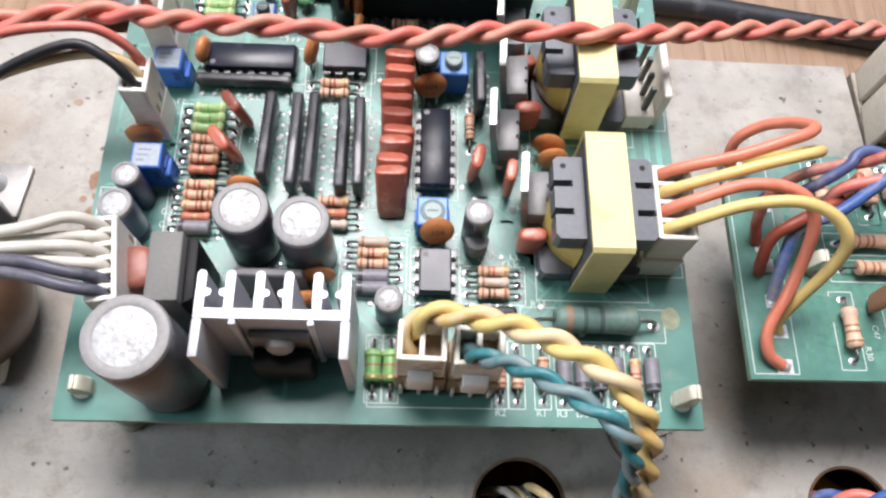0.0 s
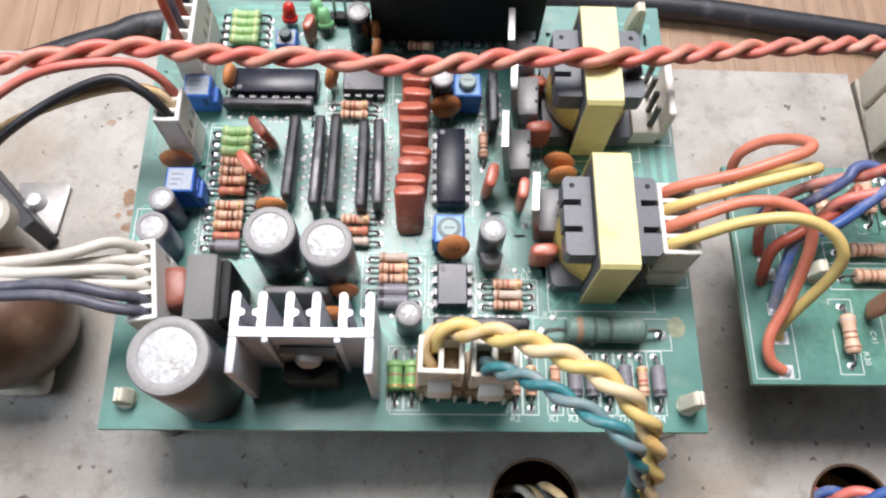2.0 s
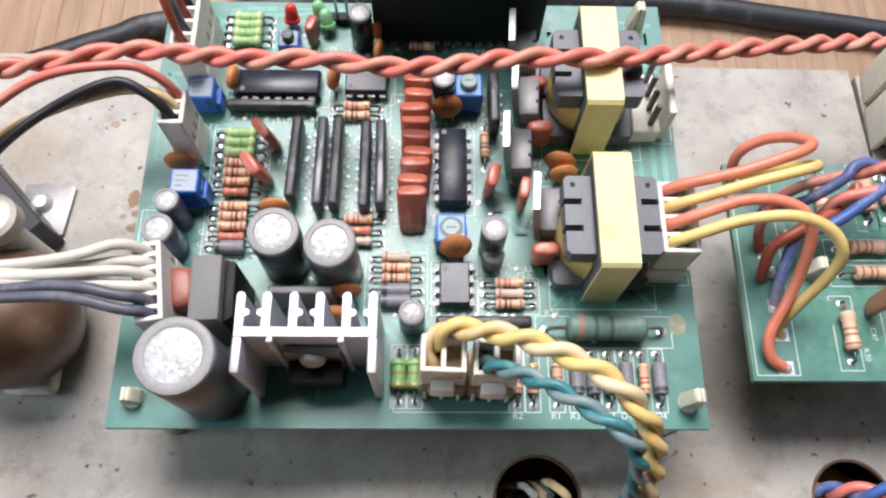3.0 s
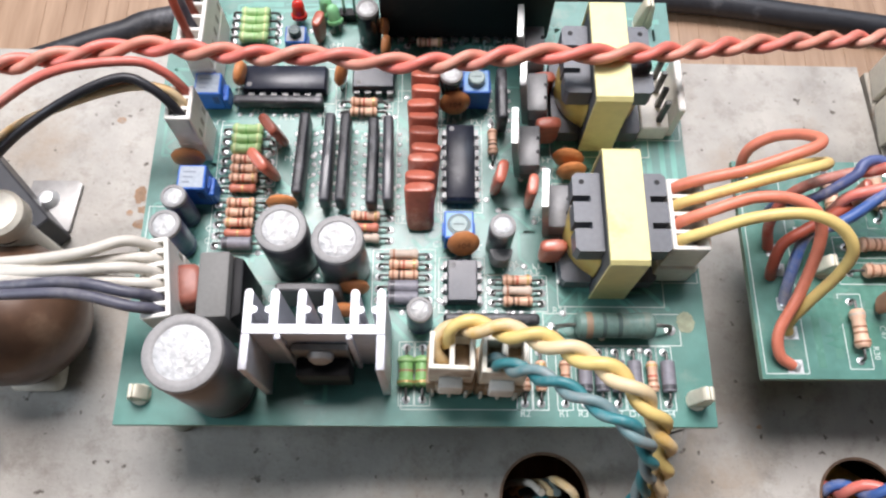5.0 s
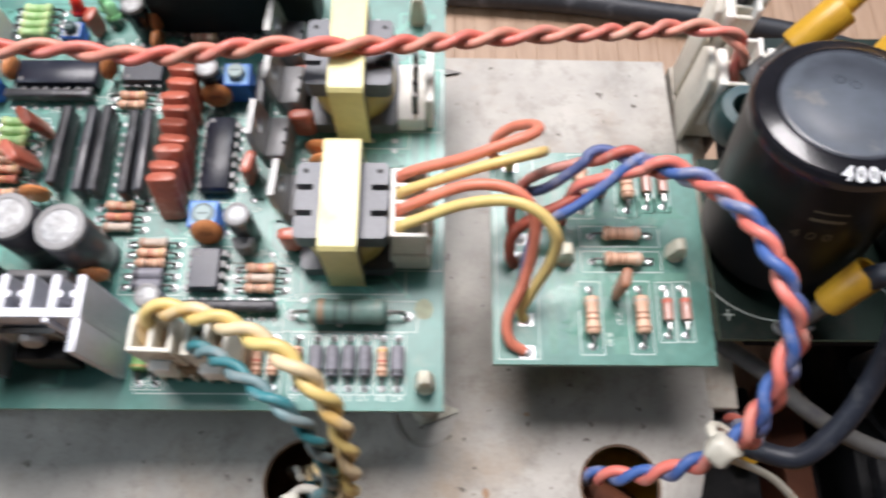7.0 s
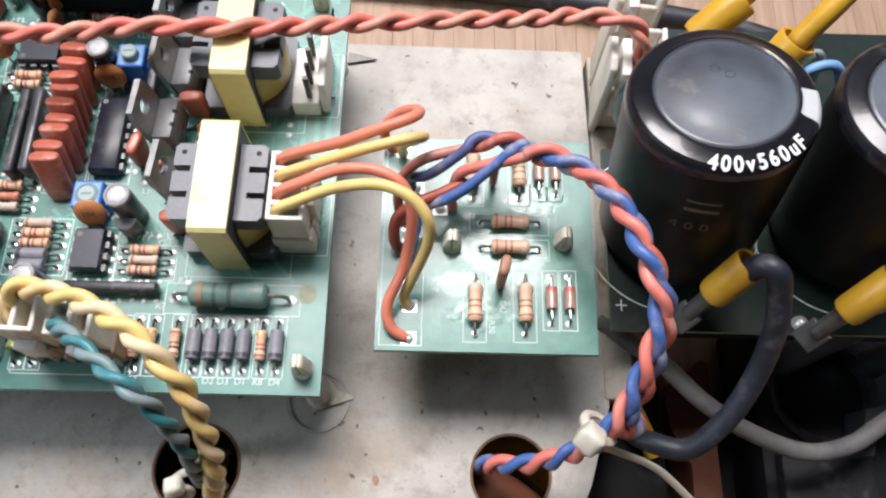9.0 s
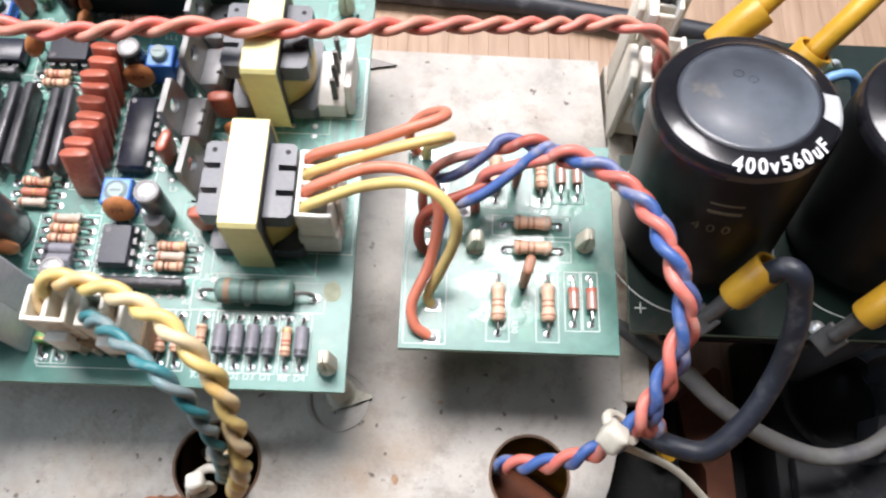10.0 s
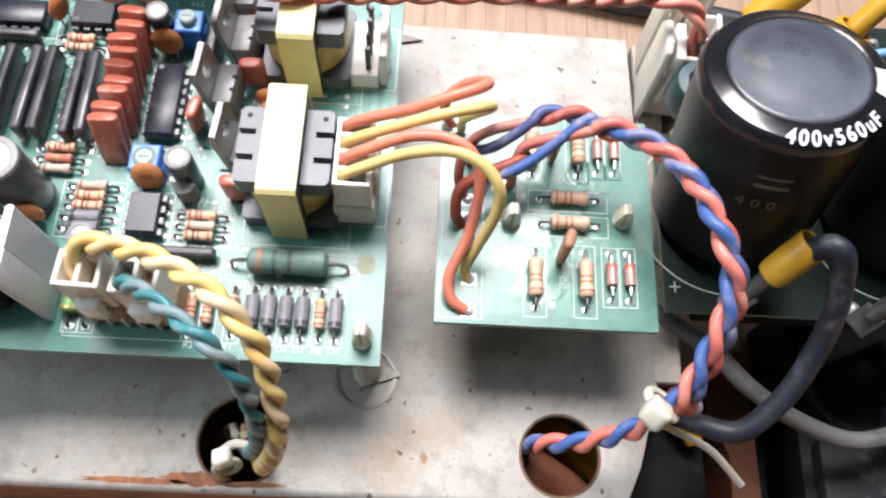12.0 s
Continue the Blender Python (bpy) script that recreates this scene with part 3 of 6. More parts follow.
# ---- circuit boards ----


def board(name, x0, x1, y0, y1, z, label, mask, holes=()):
    ob = thing(name, at(0, 0, z), label, "circuit board")
    part("laminate", box(x0, x1, y0, y1, -1.55, -0.12, 0.0), M["pcb_edge"], ob, smooth=0)
    part("solder_mask", box(x0 + 0.05, x1 - 0.05, y0 + 0.05, y1 - 0.05, -0.118, 0.0, 0.0), mask, ob, smooth=0)
    return ob


main_board = board("main_circuit_board", -58, 61.0, 0, 102.2, BOARD, "large green circuit board crowded with components, white printed outlines", M["pcb"])
small_board = board("small_circuit_board", 71.3, 117.6, 9.7, 59, BOARD, "small green circuit board with flux stains and hand-soldered wires", M["pcb_small"])

silk_main, silk_small = blank(), blank()
pads_main, pads_small, trace_main, trace_small = blank(), blank(), blank(), blank()


def line(bm, x0, y0, x1, y1, w=0.2, z=0.05):
    d = Vector((x1 - x0, y1 - y0, 0))
    if d.length < 1e-6:
        return
    s = Vector((-d.y, d.x, 0)).normalized() * w / 2
    a, c = Vector((x0, y0, z)), Vector((x1, y1, z))
    vs = [bm.verts.new(v) for v in (a - s, c - s, c + s, a + s)]
    bm.faces.new(vs)


def frame_print(bm, x0, x1, y0, y1):
    for p in ((x0, y0, x1, y0), (x1, y0, x1, y1), (x1, y1, x0, y1), (x0, y1, x0, y0)):
        line(bm, *p)


def pad(bm, x, y, r=0.95):
    lathe([(r * 0.9, 0.03), (r * 0.75, 0.10), (r * 0.35, 0.2), (0, 0.22)], 10, bm, Matrix.Translation((x, y, 0)))


# broad copper runs under the mask
random.seed(11)
for k in range(150):
    x, y = random.uniform(-54, 56), random.uniform(14, 97)
    w = random.choice((0.5, 0.6, 0.9, 1.4))
    for step in range(random.randint(2, 4)):
        dx, dy = random.choice(((1, 0), (-1, 0), (0, 1), (0, -1), (1, 1), (-1, 1)))
        n = random.uniform(2.5, 9)
        x2, y2 = min(58, max(-56, x + dx * n)), min(99, max(2, y + dy * n))
        line(trace_main, x, y, x2, y2, w, 0.022 + 0.0001 * k)
        x, y = x2, y2
for x in (51.5, 54.5, 57):
    line(trace_main, x, 45, x, 66, 1.2, 0.03)
for y0, y1, x0 in ((12, 52, 84), (14, 30, 88), (28, 31, 98), (40, 42, 98)):
    line(trace_small, x0, y0, x0, y1, 1.6, 0.03)
line(trace_small, 86, 29, 113, 29, 2.0, 0.031)
line(trace_small, 86, 43.5, 113, 43.5, 1.6, 0.032)
line(trace_small, 98, 12, 98, 22, 3.2, 0.033)

# ---- component kinds ----
KINDS = {}


def repeat(key, build, m):
    """The first of a kind is built, the others are copies of it."""
    if key not in KINDS:
        KINDS[key] = build()
        KINDS[key].matrix_basis = m
        return KINDS[key]
    return copy_thing(KINDS[key], m)


def axial(key, body, bands, length, r, span, lift, label, category, group, shape="barrel", wire="dark_lead"):
    def build():
        ob = thing(category.replace(" ", "_"), Matrix(), label, category, group)
        turn = Matrix.Rotation(math.pi / 2, 4, "Y")
        h = length / 2
        if shape == "barrel":
            prof = [(0, -h), (r * 0.75, -h), (r, -h * 0.86), (r, -h * 0.62), (r * 0.84, -h * 0.5), (r * 0.84, h * 0.5), (r, h * 0.62), (r, h * 0.86), (r * 0.75, h), (0, h)]
        else:
            prof = [(0, -h), (r * 0.88, -h), (r, -h * 0.93), (r, h * 0.93), (r * 0.88, h), (0, h)]
        bm = lathe(prof, 16)
        bm.transform(Matrix.Translation((0, 0, lift)) @ turn)
        part("body", bm, M[body], ob)
        for pos, bw, colour in bands:
            rr = (r if abs(pos) > 0.6 or shape != "barrel" else r * 0.84) + 0.035
            bm = lathe([(rr - 0.2, pos * h - bw / 2), (rr, pos * h - bw / 2), (rr, pos * h + bw / 2), (rr - 0.2, pos * h + bw / 2)], 16)
            bm.transform(Matrix.Translation((0, 0, lift)) @ turn)
            part("band", bm, M[colour], ob)
        for s in (-1, 1):
            pts = [(s * h * 0.9, 0, lift), (s * (span / 2 - 0.8), 0, lift), (s * (span / 2 - 0.15), 0, lift - 0.5), (s * span / 2, 0, 0.0)]
            part("lead", tube(spline(pts, 4), 0.3, 6), M[wire], ob)
        return ob
    return build


BANDS = [(-0.74, 0.5, "band_brown"), (-0.3, 0.5, "band_brown"), (0.0, 0.5, "band_red"), (0.72, 0.5, "band_gold")]
BANDS2 = [(-0.74, 0.5, "band_brown"), (-0.3, 0.5, "band_black"), (0.02, 0.5, "band_brown"), (0.72, 0.5, "band_brown")]
BUILD = {
    "res": axial("res", "tan", BANDS, 6.0, 1.15, 10.4, 1.55, "tan carbon film resistor with colour bands", "resistor", "tan resistors"),
    "res_b": axial("res_b", "tan", BANDS2, 6.0, 1.15, 10.4, 1.55, "tan resistor with dark bands", "resistor", "tan resistors"),
    "pale": axial("pale", "pale", [(-0.7, 0.5, "band_brown")], 6.0, 1.1, 10.4, 1.5, "pale buff resistor with one dark band", "resistor", "resistors"),
    "pink": axial("pink", "pink", [(0.0, 0.4, "band_gold")], 5.6, 1.05, 10.0, 1.4, "small dull pink film resistor", "resistor", "resistors"),
    "lime": axial("lime", "lime", [(-0.74, 0.4, "pale_lime"), (0.1, 0.45, "choke_green"), (0.72, 0.4, "pale_lime")], 6.6, 1.35, 11.0, 1.7, "green moulded choke-style resistor with bands", "resistor", "green resistors"),
    "res_big": axial("res_big", "tan", [(-0.74, 0.5, "band_brown"), (-0.25, 0.45, "band_brown"), (0.05, 0.45, "band_brown"), (0.72, 0.5, "pale")], 8.0, 1.6, 12.9, 1.9, "tan resistor with brown bands beside flux stains", "resistor", "small board resistors"),
    "choke": axial("choke", "choke_green", [(-0.74, 0.45, "band_gold"), (0.0, 0.4, "band_brown"), (0.72, 0.45, "lime")], 6.0, 1.75, 10.6, 1.9, "glossy green moulded choke with colour bands", "choke", "green chokes"),
    "diode": axial("diode", "diode", [(-0.72, 0.9, "sleeve")], 6.2, 1.42, 10.6, 1.75, "grey plastic diode with dark band", "diode", "grey diodes", "rod"),
    "glass": axial("glass", "glass_pink", [(0.74, 0.9, "band_red")], 4.8, 1.15, 10.5, 1.6, "small pink glass diode on long leads", "diode", "glass diodes", "rod", "lead"),
}


def put(kind, x, y, rz=0, bm=None, span=10.4, dx=0.0, z=BOARD, frame=True, tilt=0):
    ob = repeat(kind, BUILD[kind], on_board(x, y, 0, tilt, rz) if x < 65 else at(x, y, z, 0, tilt, rz))
    c, s = math.cos(radians(rz)), math.sin(radians(rz))
    which = pads_main if x < 65 else pads_small
    for k in (-1, 1):
        pad(which, x + k * c * span / 2, y + k * s * span / 2)
    if frame:
        silk = silk_main if x < 65 else silk_small
        if rz % 180 == 0:
            frame_print(silk, x - span / 2 - 1.2, x + span / 2 + 1.2, y - 1.35, y + 1.35)
        elif rz % 180 == 90:
            frame_print(silk, x - 1.5, x + 1.5, y - span / 2 - 1.2, y + span / 2 + 1.2)
    return ob


def dip(x0, x1, y0, y1, rows_along, pins, label, top=3.7):
    """A dual in-line chip: its body box on the board, pins along x or y."""
    cx, cy = (x0 + x1) / 2, (y0 + y1) / 2
    ob = thing("integrated_circuit", on_board(cx, cy), label, "integrated circuit", "chips")
    w, d = (x1 - x0) / 2, (y1 - y0) / 2
    bm = box(-w, w, -d, d, 1.0, 2.6, 0.0, taper=-0.0)
    b2 = box(-w, w, -d, d, 2.6, top, 0.15, 1, taper=0.05)
    part("body", join(bm, b2), M["ic"], ob)
    end = lathe([(0, top + 0.02), (0.6, top + 0.02), (0.7, top - 0.05)], 14, None, Matrix.Translation((-w + 1.5, -d + 1.2, 0) if rows_along == "x" else (-w + 1.2, d - 1.4, 0)))
    part("dimple", end, M["epoxy"], ob)
    n = pins // 2
    for k in range(n):
        o = (k - (n - 1) / 2) * 2.54
        for s in (-1, 1):
            bm = blank()
            if rows_along == "x":
                box(o - 0.7, o + 0.7, s * d - 0.1, s * (d + 0.75), 2.0, 2.35, 0, bm=bm) if s > 0 else box(o - 0.7, o + 0.7, s * (d + 0.75), s * d + 0.1, 2.0, 2.35, 0, bm=bm)
                y = s * (d + 0.65)
                box(o - 0.65, o + 0.65, y - 0.16, y + 0.16, 0.6, 2.3, 0, bm=bm)
                box(o - 0.28, o + 0.28, y - 0.15, y + 0.15, 0.0, 0.7, 0, bm=bm)
                pad(pads_main, cx + o, cy + y, 0.8)
            else:
                xx = s * (w + 0.65)
                box(min(s * w, xx), max(s * w, xx), o - 0.7, o + 0.7, 2.0, 2.35, 0, bm=bm)
                box(xx - 0.16, xx + 0.16, o - 0.65, o + 0.65, 0.6, 2.3, 0, bm=bm)
                box(xx - 0.15, xx + 0.15, o - 0.28, o + 0.28, 0.0, 0.7, 0, bm=bm)
                pad(pads_main, cx + xx, cy + o, 0.8)
            part("pin", bm, M["pin_metal"], ob, smooth=0)
    frame_print(silk_main, x0 - 1.6, x1 + 1.6, y0 - 1.4, y1 + 1.4)
    return ob


def network(cx, cy, along, length, pins, h=4.6, rz=0.0, material="sip"):
    ob = thing("resistor_network", on_board(cx, cy, 0, 0, (0 if along == "x" else 90) + rz), "flat black single in-line resistor network", "resistor network", "resistor networks")
    bm = box(-length / 2, length / 2, -1.15, 1.15, 0.9, h, 0.7, 3)
    part("body", bm, M[material], ob)
    for k in range(pins):
        o = (k - (pins - 1) / 2) * 2.54
        part("pin", box(o - 0.28, o + 0.28, -0.15, 0.15, 0.0, 1.2), M["lead"], ob, smooth=0)
        for side in (-2.1, 2.1):
            pad(pads_main, cx + (o if along == "x" else side), cy + (side if along == "x" else o), 0.62)
    return ob


def can(x, y, r, h, sleeve, label, vent=3, lean=(0, 0)):
    ob = thing("electrolytic_capacitor", on_board(x, y, lean[0], lean[1], random.uniform(0, 90)), label, "capacitor", "electrolytic capacitors")
    prof = [(0, 0.2), (r * 0.95, 0.2), (r, 0.6), (r, 1.6), (r * 0.955, 2.0), (r, 2.5), (r, h - 0.55), (r * 0.96, h - 0.1), (r * 0.88, h + 0.05), (r * 0.75, h + 0.04), (r * 0.7, h - 0.3)]
    part("sleeve", lathe(prof, 36), M[sleeve], ob)
    part("sleeve_rim", lathe([(r * 1.003, h - 0.9), (r * 1.0, h - 0.5), (r * 0.965, h - 0.07), (r * 0.885, h + 0.08), (r * 0.74, h + 0.1), (r * 0.69, h - 0.1)], 36), M["sleeve_rim"], ob, "dusty shrunk rim of the sleeve")
    # scored aluminium top
    bm = blank()
    rr = r * 0.71
    lathe([(0, h + 0.02), (rr * 0.9, h + 0.02), (rr, h - 0.08), (rr, h - 0.4)], 32, bm)
    top = part("top", bm, M["foil"], ob, "bright crinkled aluminium top")
    for k in range(vent):
        a = 2 * math.pi * k / vent + 0.3
        bm = blank()
        line(bm, 0, 0, rr * 0.8 * math.cos(a), rr * 0.8 * math.sin(a), r * 0.045, h + 0.05)
        part("score", bm, M["pale_score"], top, smooth=0)
    a = 0.7
    strip = blank()
    for k in range(5):
        t0, t1 = a + k * 0.12, a + (k + 1) * 0.12
        vs = [strip.verts.new((r * 1.004 * math.cos(t), r * 1.004 * math.sin(t), q)) for t, q in ((t0, 2.6), (t1, 2.6), (t1, h - 0.7), (t0, h - 0.7))]
        strip.faces.new(vs)
    part("stripe", strip, M["sleeve_rim"], ob, "pale polarity stripe")
    return ob


def film(x, y, w, d, h, rz=0, label="glossy red-brown film capacitor", z0=1.2, lean=0, name="film_capacitor", colour="red_cap", bulge=0.5):
    ob = thing(name, on_board(x, y, lean, 0, rz) if x < 65 else at(x, y, BOARD, lean, 0, rz), label, "capacitor", "red film capacitors")
    k = min(w, d) * bulge
    bm = lathe([(0, z0), (0.82, z0), (0.89, z0 + 0.6), (0.94, z0 + 2.0), (1.0, h - k * 0.6), (0.97, h - k * 0.28), (0.86, h - k * 0.06), (0.6, h + 0.04), (0, h + 0.1)], 24)
    for v in bm.verts:
        # a flattened, slightly square footprint
        q = max(1e-6, math.hypot(v.co.x, v.co.y))
        c, s = v.co.x / q, v.co.y / q
        v.co.x = q * w / 2 * math.copysign(abs(c) ** 0.6, c)
        v.co.y = q * d / 2 * math.copysign(abs(s) ** 0.75, s)
    part("body", bm, M[colour], ob, smooth=60)
    for s in (-1, 1):
        part("lead", tube([Vector((s * w * 0.32, 0, 0)), Vector((s * w * 0.32, 0, z0 + 0.6))], 0.3, 6), M["lead"], ob)
    return ob


def disc(x, y, r, rz=0, h=None, label="orange ceramic disc capacitor on two leads", lean=0, thick=1.1):
    ob = thing("ceramic_capacitor", on_board(x, y, lean, 0, rz), label, "capacitor", "ceramic disc capacitors")
    h = h or r + 1.6
    bm = lathe([(0, -thick), (r * 0.5, -thick * 0.95), (r * 0.85, -thick * 0.7), (r, 0), (r * 0.85, thick * 0.7), (r * 0.5, thick * 0.95), (0, thick)], 28)
    bm.transform(Matrix.Translation((0, 0, h)) @ Matrix.Rotation(math.pi / 2, 4, "X"))
    part("body", bm, M["disc"], ob, smooth=60)
    if "marking" in label:
        part("print", letters("104", r * 0.55, Matrix.Translation((-r * 0.42, -thick - 0.02, h - 0.2)) @ Matrix.Rotation(math.pi / 2, 4, "X"), None, 0.04), M["disc_ink"], ob, smooth=0)
    for s in (-1, 1):
        part("lead", tube(spline([(s * 1.3, 0, 0), (s * 1.4, 0, h - r), (s * 1.1, 0, h - r * 0.6)], 4), 0.28, 6), M["lead"], ob)
    return ob


def trimmer(x0, x1, y0, y1, h, face, label, knob=False, plain=False, rotor_colour="rotor"):
    cx, cy = (x0 + x1) / 2, (y0 + y1) / 2
    ob = thing("trimmer", on_board(cx, cy), label, "trimmer", "blue trimmers")
    w, d = (x1 - x0) / 2, (y1 - y0) / 2
    bm = box(-w, w, -d, d, 0.6, h - 0.9, 0.2, 1)
    box(-w, w, -d, d, h - 1.5, h, 0.25, 1, bm=bm)
    for s in (-1, 1):
        box(s * w - 0.35, s * w + 0.35, -d * 0.5, d * 0.5, 0.6, h - 2.4, 0.1, 1, bm=bm)
    part("body", bm, M["blue"], ob)
    part("face", box(-w * 0.86, w * 0.86, -d * 0.86, d * 0.86, h - 0.3, h + 0.08, 0.05, 1), M[face], ob, "pale top face")
    if plain:
        part("step", box(w - 0.1, w + 1.1, -d * 0.95, d * 0.55, 0.4, h * 0.62, 0.25, 1), M["blue"], ob)
        # raised patch in the shaded blue, no notch is cut
        part("notch", box(w * 0.3, w * 0.75, -d - 0.12, -d + 0.3, h * 0.45, h * 0.8, 0.1, 1), M["blue_dark"], ob)
        for k in range(3):
            part("print_bar", box(-w * 0.6, -w * 0.6 + w * (0.5 + 0.2 * k), -d * 0.5 + k * d * 0.42, -d * 0.5 + k * d * 0.42 + 0.35, h + 0.06, h + 0.11), M["faint_ink"], ob, smooth=0)
        return ob
    r = min(w, d) * 0.62
    top = h + (1.8 if knob else 0.35)
    rotor = part("rotor", lathe([(r, h - 0.2), (r, top - 0.3), (r * 0.85, top), (0, top)], 24), M[rotor_colour], ob, "dull turning rotor")
    if not knob:
        part("recess", lathe([(r * 1.3, h + 0.09), (r * 1.25, h + 0.12), (r * 1.0, h + 0.1)], 24), M["rotor_shade"], ob, "dark ring round the rotor")
    part("slot", box(-r * 0.6, r * 0.6, -0.18, 0.18, top - 0.1, top + 0.02), M["rotor_shade"], rotor, smooth=0)
    for s in (-1, 0, 1):
        part("pin", tube([Vector((s * 2.0, 0, 0)), Vector((s * 2.0, 0, 0.9))], 0.3, 6), M["lead"], ob)
    return ob


def to220(x, y, z_top, rz, label):
    """Upright power transistor: its tab faces local -x, wide along y."""
    ob = thing("power_transistor", at(x, y, BOARD, 0, -8, rz), label, "transistor", "power transistors")
    w = 4.9
    tab = sheet([(-w, 0), (-w, -5.6), (-w + 0.8, -7.8), (w - 0.8, -7.8), (w, -5.6), (w, 0), (w, 6), (-w, 6)], [circle(0, -4.0, 1.85, 24)], -0.65, 0.65)
    turn = Matrix(((0, 0, 1, 0), (1, 0, 0, 0), (0, -1, 0, z_top - BOARD - 7.8), (0, 0, 0, 1)))
    tab.transform(turn)
    part("tab", tab, M["tab"], ob, "bare metal mounting tab with round hole")
    zt = z_top - BOARD - 7.8
    body = box(0.6, 4.9, -w + 0.1, w - 0.1, zt - 5.0, zt - 0.6, 0.4, 2)
    part("body", body, M["case_grey"], ob, "grey moulded body")
    part("lower_body", box(0.6, 4.6, -w + 0.2, w - 0.2, zt - 7.6, zt - 4.9, 0.3, 1), M["epoxy"], ob)
    for s in (-1, 1):
        part("notch", box(4.2, 4.96, s * 1.6 - 0.4, s * 1.6 + 0.4, zt - 1.2, zt - 0.55), M["black"], ob, smooth=0)
    for k in (-1, 0, 1):
        part("leg", box(1.6, 2.2, k * 2.54 - 0.5, k * 2.54 + 0.5, 0.0, max(0.6, zt - 7.4)), M["dark_lead"], ob, smooth=0)
    return ob


def standoff(x, y, z0, z1, label, tip=5.0):
    ob = thing("nylon_standoff", at(x, y, z0), label, "stand-off", "nylon stand-offs")
    h = z1 - z0
    part("post", lathe([(0, 0), (3.6, 0), (3.6, 1.2), (2.9, 2.0), (2.7, h - 3.5), (3.4, h - 2.4), (3.4, h - 1.6), (0, h - 1.6)], 20), M["nylon"], ob)
    for s in (-1, 1):
        prong = [(s * 0.04, -0.2), (s * 1.3, -0.2), (s * 1.35, 0.4), (s * 2.05, 0.9), (s * 1.95, 1.9), (s * 1.15, tip), (s * 0.7, tip + 0.8), (s * 0.04, tip + 0.9)]
        bm = prism(prong, -1.35, 1.35, None, 0.5)
        bm.transform(Matrix.Translation((0, 0, h)) @ Matrix.Rotation(math.pi / 2, 4, "X"))
        part("snap_prong", bm, M["nylon_head"], ob, "milky arrow-shaped snap prong")
    part("collar", lathe([(2.1, h), (2.1, h + 0.25), (1.2, h + 0.3)], 20), M["nylon_head"], ob)
    return ob


# ---- main board: chips and networks ----
dip(-39.2, -20.2, 73.2, 79.6, "x", 14, "black fourteen-pin chip with bluish sheen")
dip(-14.8, -5.2, 74.0, 80.4, "x", 8, "black eight-pin chip beside orange disc capacitors")
dip(6.4, 12.7, 46.6, 65.2, "y", 14, "long black chip with blue-grey sheen in its colour")
dip(6.6, 12.9, 24.2, 33.4, "y", 8, "black eight-pin chip with grey sheen")
network(-24.6, 56.4, "y", 19.6, 7, 6.4, -2)
network(-19.0, 55.6, "y", 21.4, 8, 6.2, -1, "sleeve")
network(-15.6, 55.6, "y", 21.4, 8, 6.4, -1)
network(-9.4, 55.0, "y", 21.0, 8, 6.0)
network(-6.0, 55.2, "y", 20.6, 8, 6.6, 1, "sleeve")
network(-31, 70.9, "x", 20.2, 8, 3.6)
network(15.6, 20.9, "x", 19.6, 8, 3.4)
network(18.6, 70.5, "y", 13, 5, 8.0, 0, "sip")

# ---- main board: capacitors ----
can(-37.3, 7.9, 6.8, 28, "sleeve", "large grey electrolytic capacitor with bright scored top", 3)
can(-24.9, 33.9, 5.0, 18.5, "sleeve", "grey electrolytic capacitor with bright top")
can(-14.2, 31.7, 5.0, 18.5, "sleeve", "grey-blue electrolytic capacitor with bright top")
can(-48.3, 43.4, 2.6, 11.5, "sleeve_blue", "small blue electrolytic capacitor", 2)
can(-48.9, 36.9, 3.2, 12.5, "sleeve_blue", "small blue electrolytic capacitor with worn top", 2)
can(17.5, 37.4, 2.7, 12.0, "sleeve", "small grey electrolytic capacitor", 2)
can(1.2, 20.6, 2.6, 10.3, "sleeve_blue", "small dark blue electrolytic capacitor", 2)
can(7.4, 72.4, 2.5, 12.0, "sleeve_black", "small black electrolytic capacitor", 2)
can(-11.2, 88.7, 2.6, 12.5, "sleeve_black", "small black electrolytic capacitor", 2)
random.seed(21)
for y, dx in ((45.2, 0.0), (48.4, -0.2), (51.9, 0.5), (54.6, 0.7), (58.6, 0.3), (61.8, 0.2), (65.0, 0.3), (68.4, 0.6), (72.6, 0.6)):
    film(1.0 + dx, y - 3.6, 6.3, 2.9, (12.6 if y < 46 else 12.0) + random.uniform(-0.4, 0.4), random.uniform(-5, 5), z0=0.4, lean=random.uniform(-25, -19), bulge=0.3)
film(-29.6, 62.2, 5.6, 2.3, 10.5, -52, "glossy red film capacitor standing askew", lean=12)
film(-31.0, 54.0, 6.2, 2.5, 10.5, -52, "glossy red film capacitor standing askew", lean=13)
film(-22.7, 89.3, 4.6, 2.3, 8.0, 75, "glossy red film capacitor")
film(17.0, 51.0, 5.6, 2.4, 9.5, 76, "glossy red film capacitor leaning beside a transistor", lean=6)
film(28.0, 34.6, 5.6, 2.8, 8.8, 2, "dull red-brown film capacitor")
film(24.2, 47.6, 5.0, 2.2, 10.0, 82, "dull red-brown film capacitor")
film(27.8, 74.2, 5.0, 2.8, 8.6, 4, "dull red-brown film capacitor")
film(28.2, 62.6, 5.6, 2.8, 9.0, 4, "dull red-brown film capacitor")
film(-43.6, 25.0, 6.8, 8.8, 12.2, 8, "fat red-brown dipped capacitor", bulge=0.75, colour="dull_cap")
disc(-48.3, 55.0, 3.6, 2, 5.6)
disc(-39.6, 76.5, 2.9, 80, 4.8)
disc(-17.0, 76.8, 3.2, 75, 5.2)
